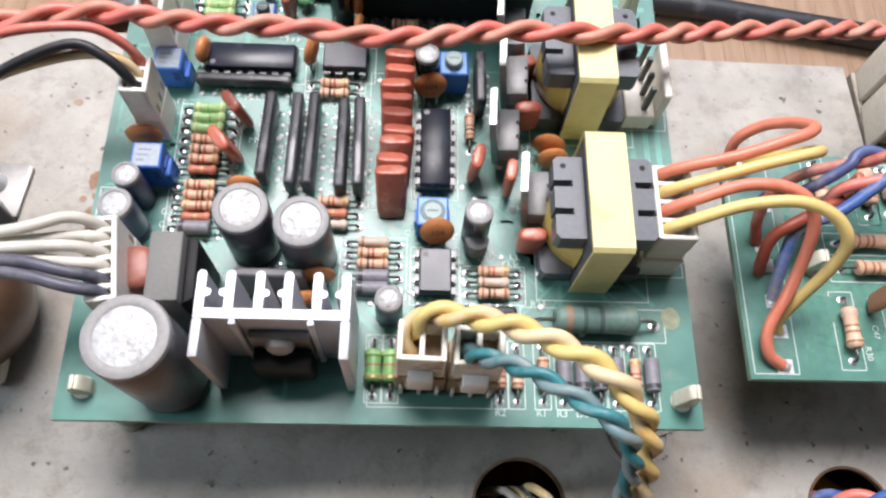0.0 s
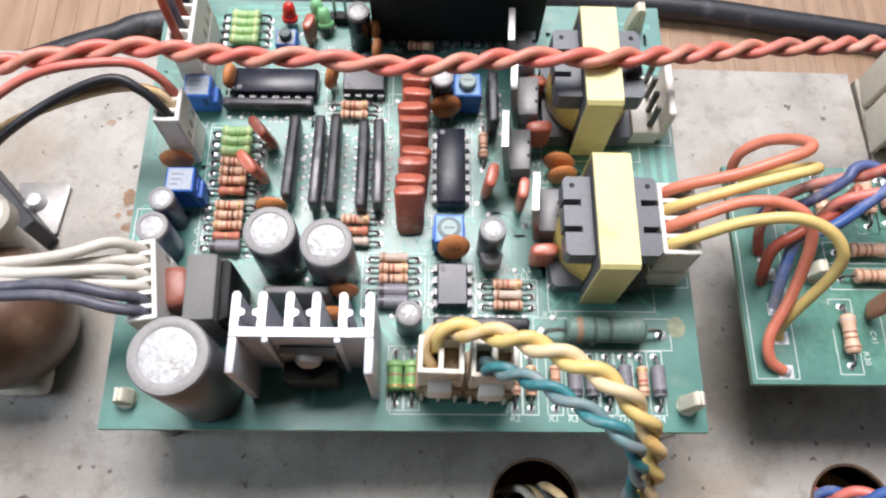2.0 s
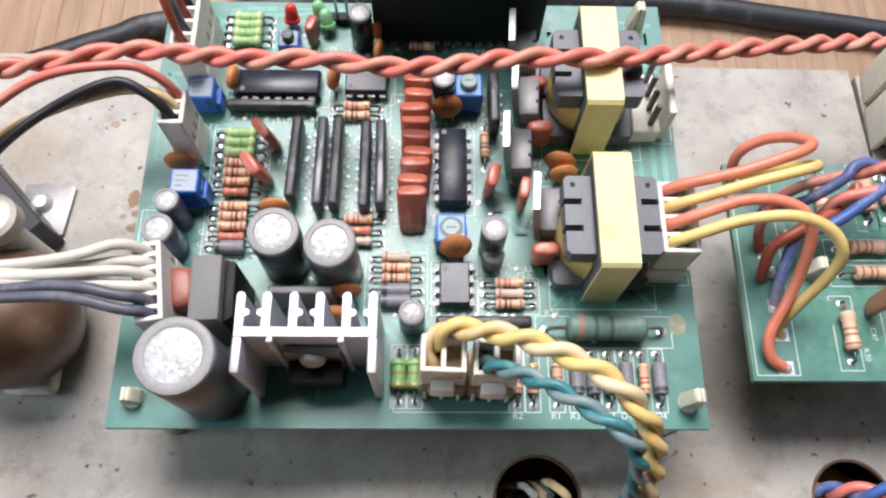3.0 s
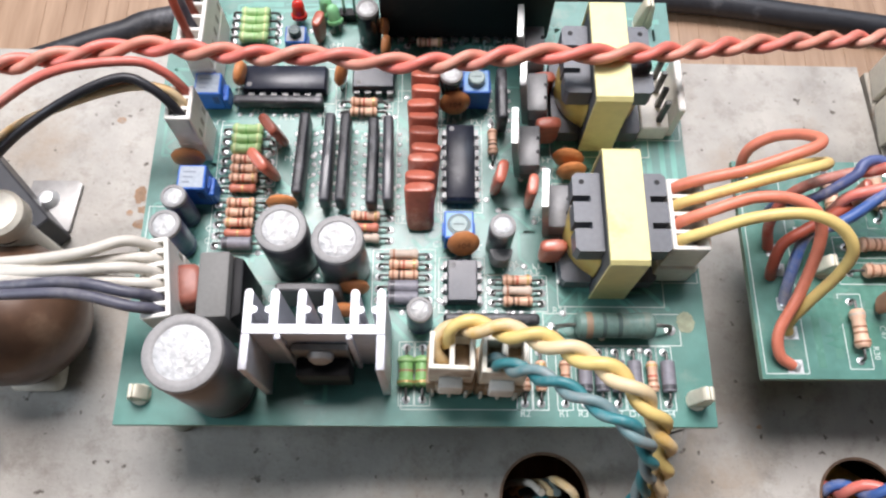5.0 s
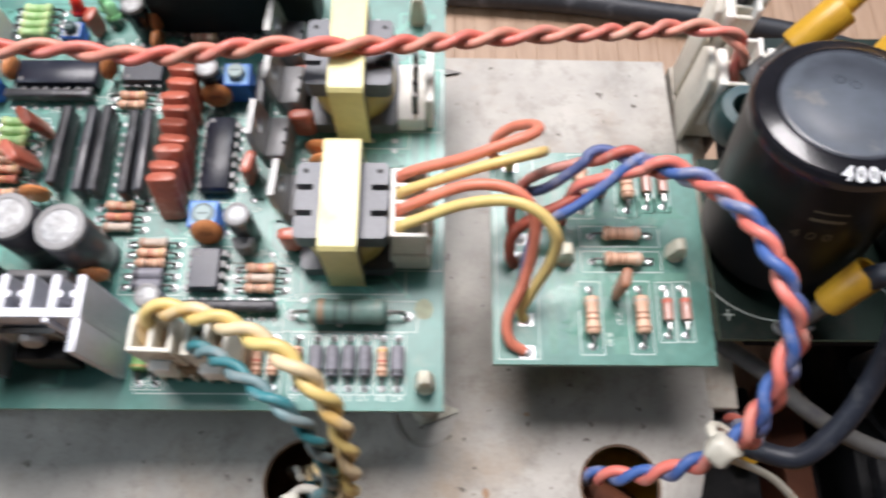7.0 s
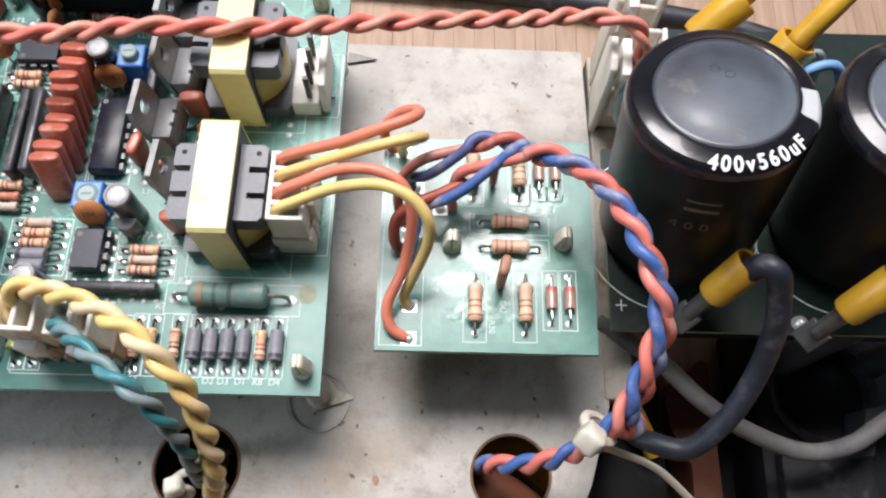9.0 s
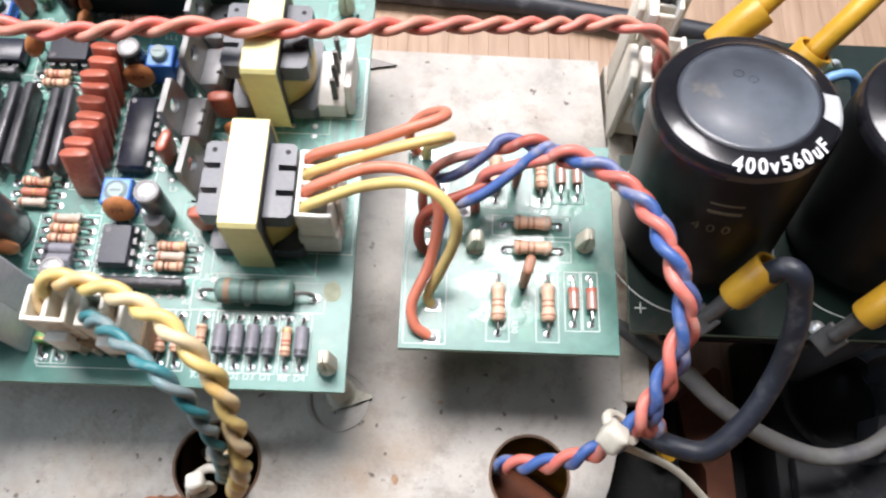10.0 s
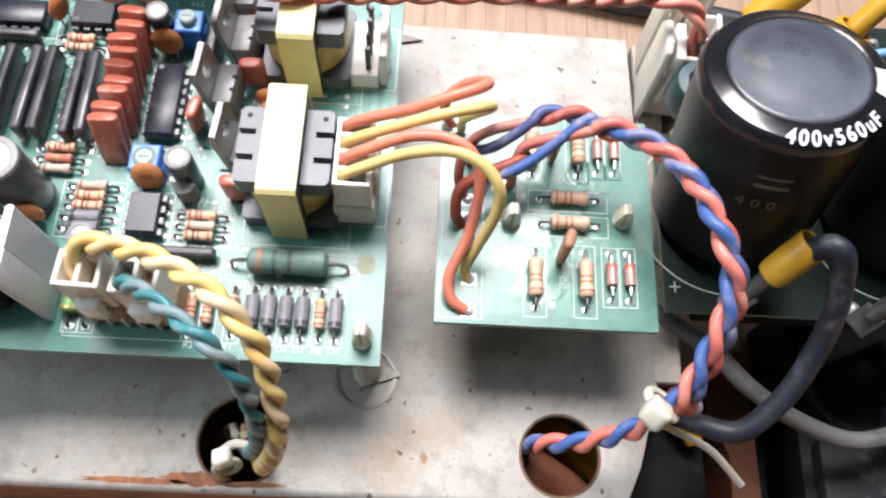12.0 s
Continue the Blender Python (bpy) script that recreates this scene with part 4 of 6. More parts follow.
disc(8.4, 68.0, 3.5, 6, 5.4, "orange ceramic disc capacitor with small black marking", lean=-14)
disc(10.1, 33.4, 3.4, 4, 6.0, "orange ceramic disc capacitor with small black marking", lean=-26)
disc(32.6, 56.2, 3.5, -8, 4.8)
disc(33.2, 53.2, 3.3, 6, 4.6)
disc(-27.8, 44.8, 3.4, 0, 5.0)
disc(-12.0, 26.6, 3.2, 0, 5.2)
disc(-13.6, 21.6, 3.0, 0, 6.0)
disc(-38.0, 31.2, 3.2, 5, 5.0)
disc(-7.6, 89.6, 3.0, 85, 6.0)
disc(-7.3, 84.4, 2.6, 85, 4.6)

# ---- main board: resistors and diodes ----
for y, k in ((64.0, "lime"), (61.6, "lime"), (59.2, "lime"), (56.8, "res"), (54.5, "res_b"), (52.2, "res"), (49.8, "pink"), (46.4, "res"), (44.1, "res_b"), (41.8, "res"), (39.4, "pink"), (37.0, "diode")):
    put(k, -37.2, y, random.choice((0, 180)), frame=False)
frame_print(silk_main, -43.6, -30.8, 35.4, 48.0)
frame_print(silk_main, -43.6, -30.8, 51.0, 66.0)
for y in (95.2, 92.9, 90.6, 88.3):
    put("lime", -38.2, y, random.choice((0, 180)), frame=False)
for y, k in ((71.4, "res"), (68.9, "res_b"), ):
    put(k, -12.0, y)
for y, k in ((43.6, "res"), (41.0, "pink"), (38.5, "pale")):
    put(k, -10.6, y, frame=False)
for y, k in ((35.0, "pale"), (32.7, "res"), (30.4, "res_b"), (27.8, "diode"), (25.4, "diode")):
    put(k, -2.3, y, frame=False)
frame_print(silk_main, -8.8, 4.2, 23.8, 36.6)
for y, k in ((29.5, "res"), (27.2, "pale"), (24.9, "res_b")):
    put(k, 21.1, y, frame=False)
frame_print(silk_main, 14.8, 27.4, 23.2, 31.0)
put("res_b", 16.7, 61.6, 90, frame=False)
put("res", 2.6, 87.6, 0, frame=False)
for x, k in ((22.0, "res"), (25.2, "res"), (30.0, "res_b"), (33.9, "diode"), (37.2, "diode"), (40.5, "diode"), (43.8, "diode"), (47.3, "res"), (50.4, "diode")):
    put(k, x, 9.6, 90)
for x in (-0.8, 2.4):
    put("choke", x - 0.6, 10.3, 90)

# large wire-wound resistor
big = thing("power_resistor", on_board(40.2, 19.5), "large grey-green power resistor with faded orange bands", "resistor")
turn_x = Matrix.Rotation(math.pi / 2, 4, "Y")
bm = lathe([(0, -8), (1.8, -8), (2.5, -7.4), (2.75, -6.4), (2.55, -4.8), (2.55, 4.8), (2.8, 6.2), (2.5, 7.4), (1.7, 8), (0, 8)], 24)
bm.transform(Matrix.Translation((0, 0, 3.4)) @ turn_x)
part("body", bm, M["grey_green"], big)
for px, wd, rr, c in ((-5.6, 1.5, 2.72, "faded_band"), (0.6, 0.9, 2.58, "band_dusk"), (5.2, 0.7, 2.66, "grey_green"), (-2.5, 0.8, 2.58, "band_dusk")):
    bm = lathe([(rr - 0.3, px - wd / 2), (rr, px - wd / 2), (rr, px + wd / 2), (rr - 0.3, px + wd / 2)], 24)
    bm.transform(Matrix.Translation((0, 0, 3.4)) @ turn_x)
    part("band", bm, M[c], big)
for s in (-1, 1):
    part("lead", tube(spline([(s * 7.6, 0, 3.4), (s * 10, 0, 3.3), (s * 11.6, 0, 2.2), (s * 12, 0, 0)], 5), 0.45, 8), M["lead"], big)
    pad(pads_main, 40.2 + s * 12, 19.5, 1.3)
frame_print(silk_main, 26.3, 54.2, 16.2, 22.8)

# ---- main board: trimmers, leds, transistors ----
trimmer(-49.0, -43.2, 46.2, 51.8, 8.6, "worn_label", "blue stepped trimmer with worn grey printed top", plain=True)
trimmer(-48.6, -42.8, 69.6, 75.0, 7.2, "worn_label", "blue stepped trimmer with worn grey printed top", plain=True)
trimmer(5.9, 12.1, 36.6, 42.8, 6.6, "light_blue", "small blue trimmer with slotted rotor")
trimmer(9.9, 16.0, 70.4, 76.4, 7.6, "light_blue", "blue trimmer with raised grey knob", True)
trimmer(-30.6, -25.8, 85.4, 90.0, 4.0, "worn_label", "small clouded blue trimmer with dark teal knob", True, rotor_colour="teal_part")


def led(x, y, colour, label, rz=0, lean=-18):
    ob = thing("indicator_led", at(x, y, BOARD, lean, 0, rz), label, "LED")
    part("lens", lathe([(0, 2.4), (1.9, 2.4), (1.9, 3.2), (1.5, 3.2), (1.5, 5.4), (1.2, 6.4), (0.6, 6.9), (0, 7.0)], 20), M[colour], ob, smooth=60)
    for s in (-1, 1):
        part("lead", tube([Vector((s * 0.7, 0, -0.6)), Vector((s * 0.7, 0, 2.6))], 0.25, 6), M["lead"], ob)


led(-27.6, 94.2, "led_red", "small clear red indicator LED")
led(-21.0, 95.5, "led_green", "small pale green indicator LED", 10, -15)
led(-18.6, 92.4, "led_green", "small pale green indicator LED leaning over", 20, -30)

to220(23.2, 57.2, 30.0, -3, "power transistor with bare metal tab and grey body")
to220(28.8, 43.6, 29.4, -4, "power transistor with bare metal tab and grey body")
to220(25.2, 82.0, 31.0, -3, "tall power transistor with bare metal tab")
to220(25.4, 70.4, 30.0, -3, "power transistor with bare metal tab under the red wires")
t92 = thing("small_transistor", on_board(17.6, 33.6), "small black half-round plastic transistor", "transistor")
part("body", prism([(-2.3, 1.2), (-2.3, 0.4), (-1.7, -0.9), (-0.7, -1.5), (0.7, -1.5), (1.7, -0.9), (2.3, 0.4), (2.3, 1.2)], 1.4, 6.0, None, 0.15), M["epoxy"], t92)
for k in (-1, 0, 1):
    part("leg", box(k * 1.27 - 0.22, k * 1.27 + 0.22, -0.2, 0.2, 0, 1.6), M["lead"], t92)
pin_row = thing("pin_header", at(-14.5, 96.5, BOARD), "three bare header pins on black base", "pin header")
part("base", box(-3.8, 3.8, -1.2, 1.2, 0, 2.4, 0.2, 1), M["black"], pin_row)
for k in (-1, 0, 1):
    part("pin", box(k * 2.54 - 0.3, k * 2.54 + 0.3, -0.3, 0.3, 2.2, 9), M["lead"], pin_row)

# grey potted block and dark block behind the heatsink
blk = thing("potted_module", on_board(-36.0, 22.3, 0, 0, 2), "grey rectangular potted component with chamfered dark side", "module")
part("case", box(-2.7, 2.9, -6.3, 6.3, 0.3, 20, 0.5, 2), M["block"], blk)
part("dark_cover", prism([(2.95, -6.2), (4.9, -5.0), (4.9, 5.6), (2.95, 6.2)], 0.3, 17.5, None, 0.3), M["black"], blk, "black chamfered side")
blk2 = thing("relay", on_board(-19.5, 24.2), "flat dark component behind the heatsink with dusty top", "relay")
part("case", box(-7.0, 5.5, -0.4, 1.2, 0.3, 11.5, 0.3, 1), M["epoxy"], blk2)

# heatsink: one extrusion, standing
hs = thing("heatsink", on_board(-16.7, 13.0), "bare aluminium finned heatsink with bright top edge", "heatsink")
FIN = [-11.6, -7.0, -2.3, 2.3, 7.0, 11.6]
part("back_plate", box(-12.4, 12.4, -0.9, 0.9, 0.2, 24, 0.12, 1), M["sink"], hs)
for fx, s in zip(FIN, (1, -1, 1, -1, 1, -1)):
    poly = [(-0.75, 0.85), (0.75, 0.85), (0.75, 6.7), (0.35, 7.2), (-0.35, 7.2), (-0.75, 6.7)]
    poly = poly[:2] + [(0.75, 2.7), (1.55, 3.0), (1.7, 3.5), (1.55, 4.0), (0.75, 4.2)] + poly[2:] if s > 0 else poly + [(-0.75, 4.2), (-1.55, 4.0), (-1.7, 3.5), (-1.55, 3.0), (-0.75, 2.7)]
    part("fin", prism([(fx + a, c) for a, c in poly], 0.2, 24.02), M["sink"], hs)
for s in (-1, 1):
    part("side_wall", box(s * 11.7 - 0.8, s * 11.7 + 0.8, -7.2, -0.88, 0.2, 24, 0.3, 2), M["sink"], hs)
    part("rail", box(s * 6.2 - 0.6, s * 6.2 + 0.6, -1.9, -0.86, 0.2, 24, 0.3, 2), M["sink"], hs)
reg = thing("power_transistor", on_board(-16.4, 11.1), "black power transistor screwed inside the heatsink", "transistor")
part("body", box(-5.0, 5.0, -3.9, -0.3, 3, 12, 0.4, 2), M["black"], reg)
part("tab", box(-5.1, 5.1, -0.5, 0.8, 4, 18.2, 0.2, 1), M["tab"], reg)
bm = lathe([(0, 1.9), (1.3, 1.8), (2.2, 1.2), (2.5, 0.4), (2.5, 0)], 24)
bm.transform(Matrix.Translation((0, -0.5, 15.4)) @ Matrix.Rotation(math.pi / 2, 4, "X"))
part("screw_head", bm, M["steel"], reg, "round pan-head screw")
for k in (-1, 0, 1):
    part("leg", box(k * 2.54 - 0.4, k * 2.54 + 0.4, -2.3, -1.7, 0, 3.2), M["lead"], reg)


# ---- transformers ----
def transformer(x, y, label):
    ob = thing("transformer", at(x, y, BOARD), label, "transformer", "pulse transformers")
    L = 12.0
    # ferrite core, standing, with tape wound over it front to back
    part("core", box(-3.5, 3.5, -L + 0.35, L - 0.35, 0.5, 21.6, 0.25, 1), M["ferrite"], ob)
    bm = blank()
    prof = [(-L - 0.05, 0.4), (-L - 0.05, 21.2), (-L + 0.7, 21.95), (L - 0.7, 21.95), (L + 0.05, 21.2), (L + 0.05, 0.4)]
    prof_in = [(L - 0.3, 0.4), (L - 0.3, 21.0), (-L + 0.3, 21.0), (-L + 0.3, 0.4)]
    loop = prof + prof_in
    lo = [bm.verts.new((-3.7, yy, zz)) for yy, zz in loop]
    hi = [bm.verts.new((3.7, yy, zz)) for yy, zz in loop]
    bm.faces.new(lo)
    bm.faces.new(hi[::-1])
    for i in range(len(loop)):
        bm.faces.new((lo[i], hi[i], hi[(i + 1) % len(loop)], lo[(i + 1) % len(loop)]))
    part("tape", bm, M["tape"], ob, "glossy yellow insulating tape")
    # bobbin cheeks with comb slots
    for s in (-1, 1):
        for z0, z1, reach, half in ((13.6, 18.3, 9.2, 8.2), (0.4, 4.2, 9.8, 9.6)):
            top = z0 > 5
            slots = (2.7, -2.9) if top else ()
            xs = (3.72, reach)
            poly = [(xs[0], -half), (xs[1] - 0.8, -half), (xs[1], -half + 0.8)]
            for sy in sorted(slots):
                poly += [(xs[1], sy - 0.65), (xs[1] - 3.4, sy - 0.65), (xs[1] - 3.4, sy + 0.65), (xs[1], sy + 0.65)]
            poly += [(xs[1], half - 0.8), (xs[1] - 0.8, half), (xs[0], half)]
            part("bobbin_cheek", prism([(s * a, c) for a, c in poly], z0, z1, None), M["bobbin"], ob, smooth=20)
        bm = lathe([(0, 18.34), (0.55, 18.34), (0.6, 18.2)], 12, None, Matrix.Translation((s * 7.4, 6.3, 0)))
        part("moulding_dot", bm, M["black"], ob)
        bm = lathe([(8.9, 4.4), (9.4, 5.2), (9.6, 9), (9.4, 12.8), (8.9, 13.7)], 40)
        for v in bm.verts:
            v.co.x = s * max(3.6, abs(v.co.x) * 0.98) if v.co.x * s > 0 else s * 3.6
        part("winding", bm, M["winding"], ob, "yellow taped winding", smooth=60)
        for k in range(5):
            part("pin", box(s * 9.6 - 0.4, s * 9.6 + 0.4, (k - 2) * 4.2 - 0.4, (k - 2) * 4.2 + 0.4, 0, 0.6), M["lead"], ob)
    return ob


transformer(40.6, 38.3, "black ferrite pulse transformer wrapped in yellow tape")
transformer(40.4, 73.0, "black ferrite transformer in yellow tape under red wires")
for y0 in (24.3, 58.9):
    frame_print(silk_main, 29.6, 51.6, y0, y0 + 28)

# black hybrid module at the back of the board
mod = thing("hybrid_module", at(12.5, 92.5, BOARD), "tall flat black potted module on a row of pins", "module")
part("case", box(-20.5, 18.5, -2.5, 9.0, 1.4, 34, 0.6, 2), M["black"], mod)
for k in range(15):
    part("pin", box(-19.2 + k * 2.54 - 0.3, -19.2 + k * 2.54 + 0.3, -3.4, -2.4, 0, 2.2), M["lead"], mod, smooth=0)
    pad(pads_main, -6.7 + k * 2.54, 89.6, 0.95)


# ---- connectors ----
def housing(m, w, d, h, cavities, label, along="y", colour="white", latch=True, base_extra=0.5, notches=False):
    """Upright nylon wire housing on its header: cavities in its top along one axis."""
    ob = thing("wire_connector", m, label, "connector", "white connectors")
    part("header", box(-w / 2 - base_extra, w / 2 + base_extra, -d / 2 - base_extra, d / 2 + base_extra, 0, h * 0.45, 0.3, 1), M["stained" if along == "x" else colour], ob)
    t = 0.9
    part("housing", box(-w / 2, w / 2, -d / 2, d / 2, h * 0.4, h - 5.6, 0.25, 1), M[colour], ob)
    walls = [(-w / 2, -w / 2 + t, -d / 2, d / 2), (w / 2 - t, w / 2, -d / 2, d / 2), (-w / 2 + 0.3, w / 2 - 0.3, -d / 2, -d / 2 + t), (-w / 2 + 0.3, w / 2 - 0.3, d / 2 - t, d / 2)]
    for k in range(1, cavities):
        if along == "y":
            o = -d / 2 + d * k / cavities
            walls.append((-w / 2 + 0.3, w / 2 - 0.3, o - t / 2, o + t / 2))
        else:
            o = -w / 2 + w * k / cavities
            walls.append((o - t / 2, o + t / 2, -d / 2 + 0.3, d / 2 - 0.3))
    for k, (a0, a1, c0, c1) in enumerate(walls):
        part("wall", box(a0, a1, c0, c1, h - 6.0, h - 0.01 * k, 0.2, 1), M[colour], ob)
    if latch:
        if along == "y":
            part("latch", box(w / 2, w / 2 + 1.2, -d * 0.2, d * 0.2, h * 0.3, h * 0.8, 0.3, 1), M[colour], ob)
        else:
            part("latch", box(-w * 0.27, w * 0.27, -d / 2 - 2.0, -d / 2, h * 0.36, h * 0.68, 0.35, 2), M["white"], ob)
            part("latch_arm", box(-w * 0.34, w * 0.34, -d / 2 - 0.8, -d / 2, h * 0.08, h * 0.5, 0.3, 1), M["stained"], ob, "brown-stained latch arm")
            for k in range(3):
                o = -w * 0.4 + w * 0.4 * k
                part("rib", box(o - 0.35, o + 0.35, -d / 2 - 1.3, -d / 2 - 0.3, 0.1, h * (0.3 if k % 2 else 0.22), 0.15, 1), M[colour], ob)
            part("cavity_floor", box(-w / 2 + 0.5, w / 2 - 0.5, -d / 2 + 0.5, d / 2 - 0.5, h - 5.7, h - 5.5), M["stained"], ob)
    if notches:
        # no opening is cut: darker patches paint the shade of the terminal windows
        for k in range(cavities):
            o = -d / 2 + d * (k + 0.5) / cavities
            part("terminal_window", box(w / 2 - 0.3, w / 2 + 0.03, o - 0.5, o + 0.5, h * 0.5, h * 0.64), M["nylon_shade"], ob, smooth=0)
    return ob


housing(at(-47.2, 61.7, BOARD), 5.2, 7.8, 18, 3, "white three-way wire connector with red, yellow and black wires", latch=False, base_extra=0.12, notches=True)
housing(at(-47.0, 84.5, BOARD), 5.4, 16.5, 18, 5, "white five-way wire connector with dark wires", latch=False, base_extra=0.12, notches=True)
housing(at(-47.1, 24.4, BOARD, 0, 0, 9), 5.4, 15.6, 18, 6, "white six-way wire connector with white and dark wires", latch=False, base_extra=0.12, notches=True)
housing(at(53.9, 38.4, BOARD), 7.4, 15.0, 17.4, 4, "white four-way wire connector with red and yellow wires", latch=True)
housing(at(7.9, 10.3, BOARD, 0, 0, -2), 8.2, 6.8, 20.8, 2, "off-white two-way wire connector with yellow twisted wires", "x", "cream")
housing(at(17.4, 9.9, BOARD, 0, 0, -2), 8.4, 6.8, 19.6, 2, "off-white two-way wire connector with green twisted wires", "x", "cream")
for k in range(4):
    part("latch_wall", box(57.1, 58.4, 33.6 + k * 3.4, 35.4 + k * 3.4, BOARD, BOARD + 9 - (k % 2) * 2, 0.2, 1), M["cream"], None)
for ob in [o for o in scene.objects if o.name.startswith("latch_wall")]:
    ob.parent = [o for o in scene.objects if o.get("label", "").startswith("white four-way")][0]
    ob.matrix_parent_inverse = ob.parent.matrix_basis.inverted()
hdr = thing("bare_header", at(53.4, 71.7, BOARD), "white open four-pin header with upright dark pins", "connector", "white connectors")
part("base", box(-3.1, 3.1, -7.4, 7.4, 0, 5.0, 0.25, 1), M["white"], hdr)
part("friction_wall", box(3.4, 5.0, -6.6, 7.2, 0, 11.5, 0.3, 1), M["white"], hdr)
for k in range(4):
    o = -5.4 + k * 3.7
    part("pin", box(0.3, 1.5, o - 0.55, o + 0.55, 4.6, 12.5 - 0.4 * (k % 2), 0.15, 1), M["dark_lead"], hdr)
    line(silk_main, 59.2, 64 + k * 4, 59.2, 68 + k * 4)
frame_print(silk_main, 49.2, 59.0, 63.2, 80.0)
frame_print(silk_main, 48.0, 59.0, 29.6, 49.0)

for x, y, tip, text in ((-53.2, 5.9, 4.0, "milky nylon stand-off"), (57.2, 5.3, 7.5, "milky nylon stand-off with leaning snap head"), (54.2, 95.5, 8.0, "milky nylon stand-off with tall snap head"), (-53.5, 96, 4, "milky nylon stand-off")):
    standoff(x, y, PLATE, BOARD, text + " holding up the large board", tip)
for x, y in ((87.0, 33.2), (111.0, 34.4)):
    standoff(x, y, PLATE, BOARD, "milky nylon stand-off with split snap head on the small board", 5.5)
clip = thing("steel_clip", at(60.5, 2.0, PLATE), "bent metal spring clip under the board corner", "clip")
part("leaf", prism([(-5, -1), (4.2, 2.2), (4.0, 3.0), (-5, 6)], 0.5, 1.0), M["nylon"], clip)

clip = thing("steel_clip", at(62.0, 98.5, PLATE), "small bent dark spring clip at the board's back corner", "clip")
part("leaf", prism([(-4.5, -1.2), (3.6, 0.4), (-4.2, 2.4)], 0.3, 0.9), M["dark_lead"], clip)

# ---- wires ----
def wire(name, pts, r, colour, label, group="", n=8, seg=12):
    ob = part(name, tube(spline(pts, n), r, seg), M[colour], None, smooth=60)
    return tagged(ob, label, "wire", group)


def pair(name, pts, r, pitch, colours, label, off=None, phase=0.0, wobble=0.0):
    ob = thing(name, Matrix(), label, "twisted wires")
    for k, c in enumerate(colours):
        part("strand", tube(twist(pts, off or r * 0.96, pitch, phase + k * math.pi, 16, wobble), r, 12), M[c], ob, smooth=60)
    return ob


def bundle(name, pts, r, off, pitch, strands, label, phase=0.0):
    """Strands that rise one by one from their pads, then wind round one another along pts."""
    ob = thing(name, Matrix(), label, "twisted wires")
    for k, (c, rise) in enumerate(strands):
        wound = twist(pts, off, pitch, phase + k * 2 * math.pi / len(strands), 16, 0.35)
        lead_in = spline([*rise, wound[6], wound[12]], 8)
        part("strand", tube(lead_in[:-1] + wound[12:], r, 12), M[c], ob, smooth=60)
    return ob


pair("twisted_wire_pair", [(-110, 59, 33), (-96, 62.5, 35), (-80.7, 65.6, 36), (-66.6, 68.1, 36.5), (-53.6, 70.0, 37), (-40, 68.9, 37), (-27.7, 68.1, 37), (-17.8, 68.4, 37), (-5.5, 66.9, 37), (6.7, 67.0, 37), (22.4, 69.2, 37), (36, 69.8, 36.5), (52.1, 73, 33), (67.7, 76.8, 30), (81.6, 80.2, 27), (105.2, 85.2, 22), (112, 87.0, 20.8), (119, 87.6, 20.5), (126, 86.8, 20), (130.6, 85.0, 17.5), (132.0, 83.6, 11), (132.0, 83.4, 1)], 1.1, 16.2, ("w_red", "w_faded"), "long twisted pair of red and faded beige-pink wires", phase=0.6, wobble=0.5)
pair("twisted_wire_pair", [(5.6, 9.8, 25.5), (5.9, 12.2, 30.5), (8.8, 14.0, 35), (16.2, 12.6, 38), (22.6, 10.5, 40), (31, 6.2, 42), (37.2, 1.4, 42.5), (42.2, -4.0, 37.5), (43.6, -8.4, 31), (44.1, -12.0, 25), (43.4, -15.4, 18), (41, -17.6, 8), (37.8, -18.2, -4), (35.6, -16.5, -13), (31, -12, -26), (28, -8, -45)], 1.14, 12.5, ("w_yellow", "w_buff"), "twisted yellow and buff wires bending into the chassis hole", phase=2.2)
pair("twisted_wire_pair", [(15.4, 9.6, 25), (15.8, 8.8, 30.5), (17.0, 7.2, 34.5), (20.9, 5.2, 38.8), (26.2, 1.6, 43), (34.2, -4.2, 45.4), (37.8, -6.8, 42.5), (39.8, -9.8, 36), (40.5, -12.0, 29.2), (40.5, -14.6, 22), (38.6, -16, 10), (35.2, -15.6, -3), (32.6, -14.6, -12), (29, -11.5, -26), (27, -7, -45)], 0.88, 11.5, ("w_teal", "w_grey"), "twisted dark green and grey wires entering the chassis hole", phase=1.0)
ARCH = [(102.8, 46.6, 31), (109.4, 43.4, 32.5), (114.2, 38.3, 35), (118.2, 31.2, 37), (120.9, 23.8, 37.5), (123.3, 17.6, 36), (124.6, 12.6, 33), (123.4, 6.3, 29), (121.5, 0.8, 24), (119.0, -4.4, 19)]
bundle("twisted_wire_pair", [(98.0, 45.8, 30), *ARCH, (115.6, -8.0, 13), (110.4, -10.0, 5), (104.1, -10.8, -4), (97.5, -10.2, -12), (93.5, -9, -27), (92, -4, -48)], 1.18, 1.12, 13.2, (
    ("w_red", [(86.9, 42.0, 12.2), (86.6, 42.2, 17), (87.2, 43.2, 22), (89.4, 44.4, 25.8)]),
    ("w_blue", [(77.8, 25.8, 12.2), (78.2, 30, 16), (80.5, 37.2, 21), (85.6, 38.8, 23.6), (90.0, 41.0, 25.4)])), "twisted pair of red and blue wires arching to the chassis hole", 0.4 + math.pi)
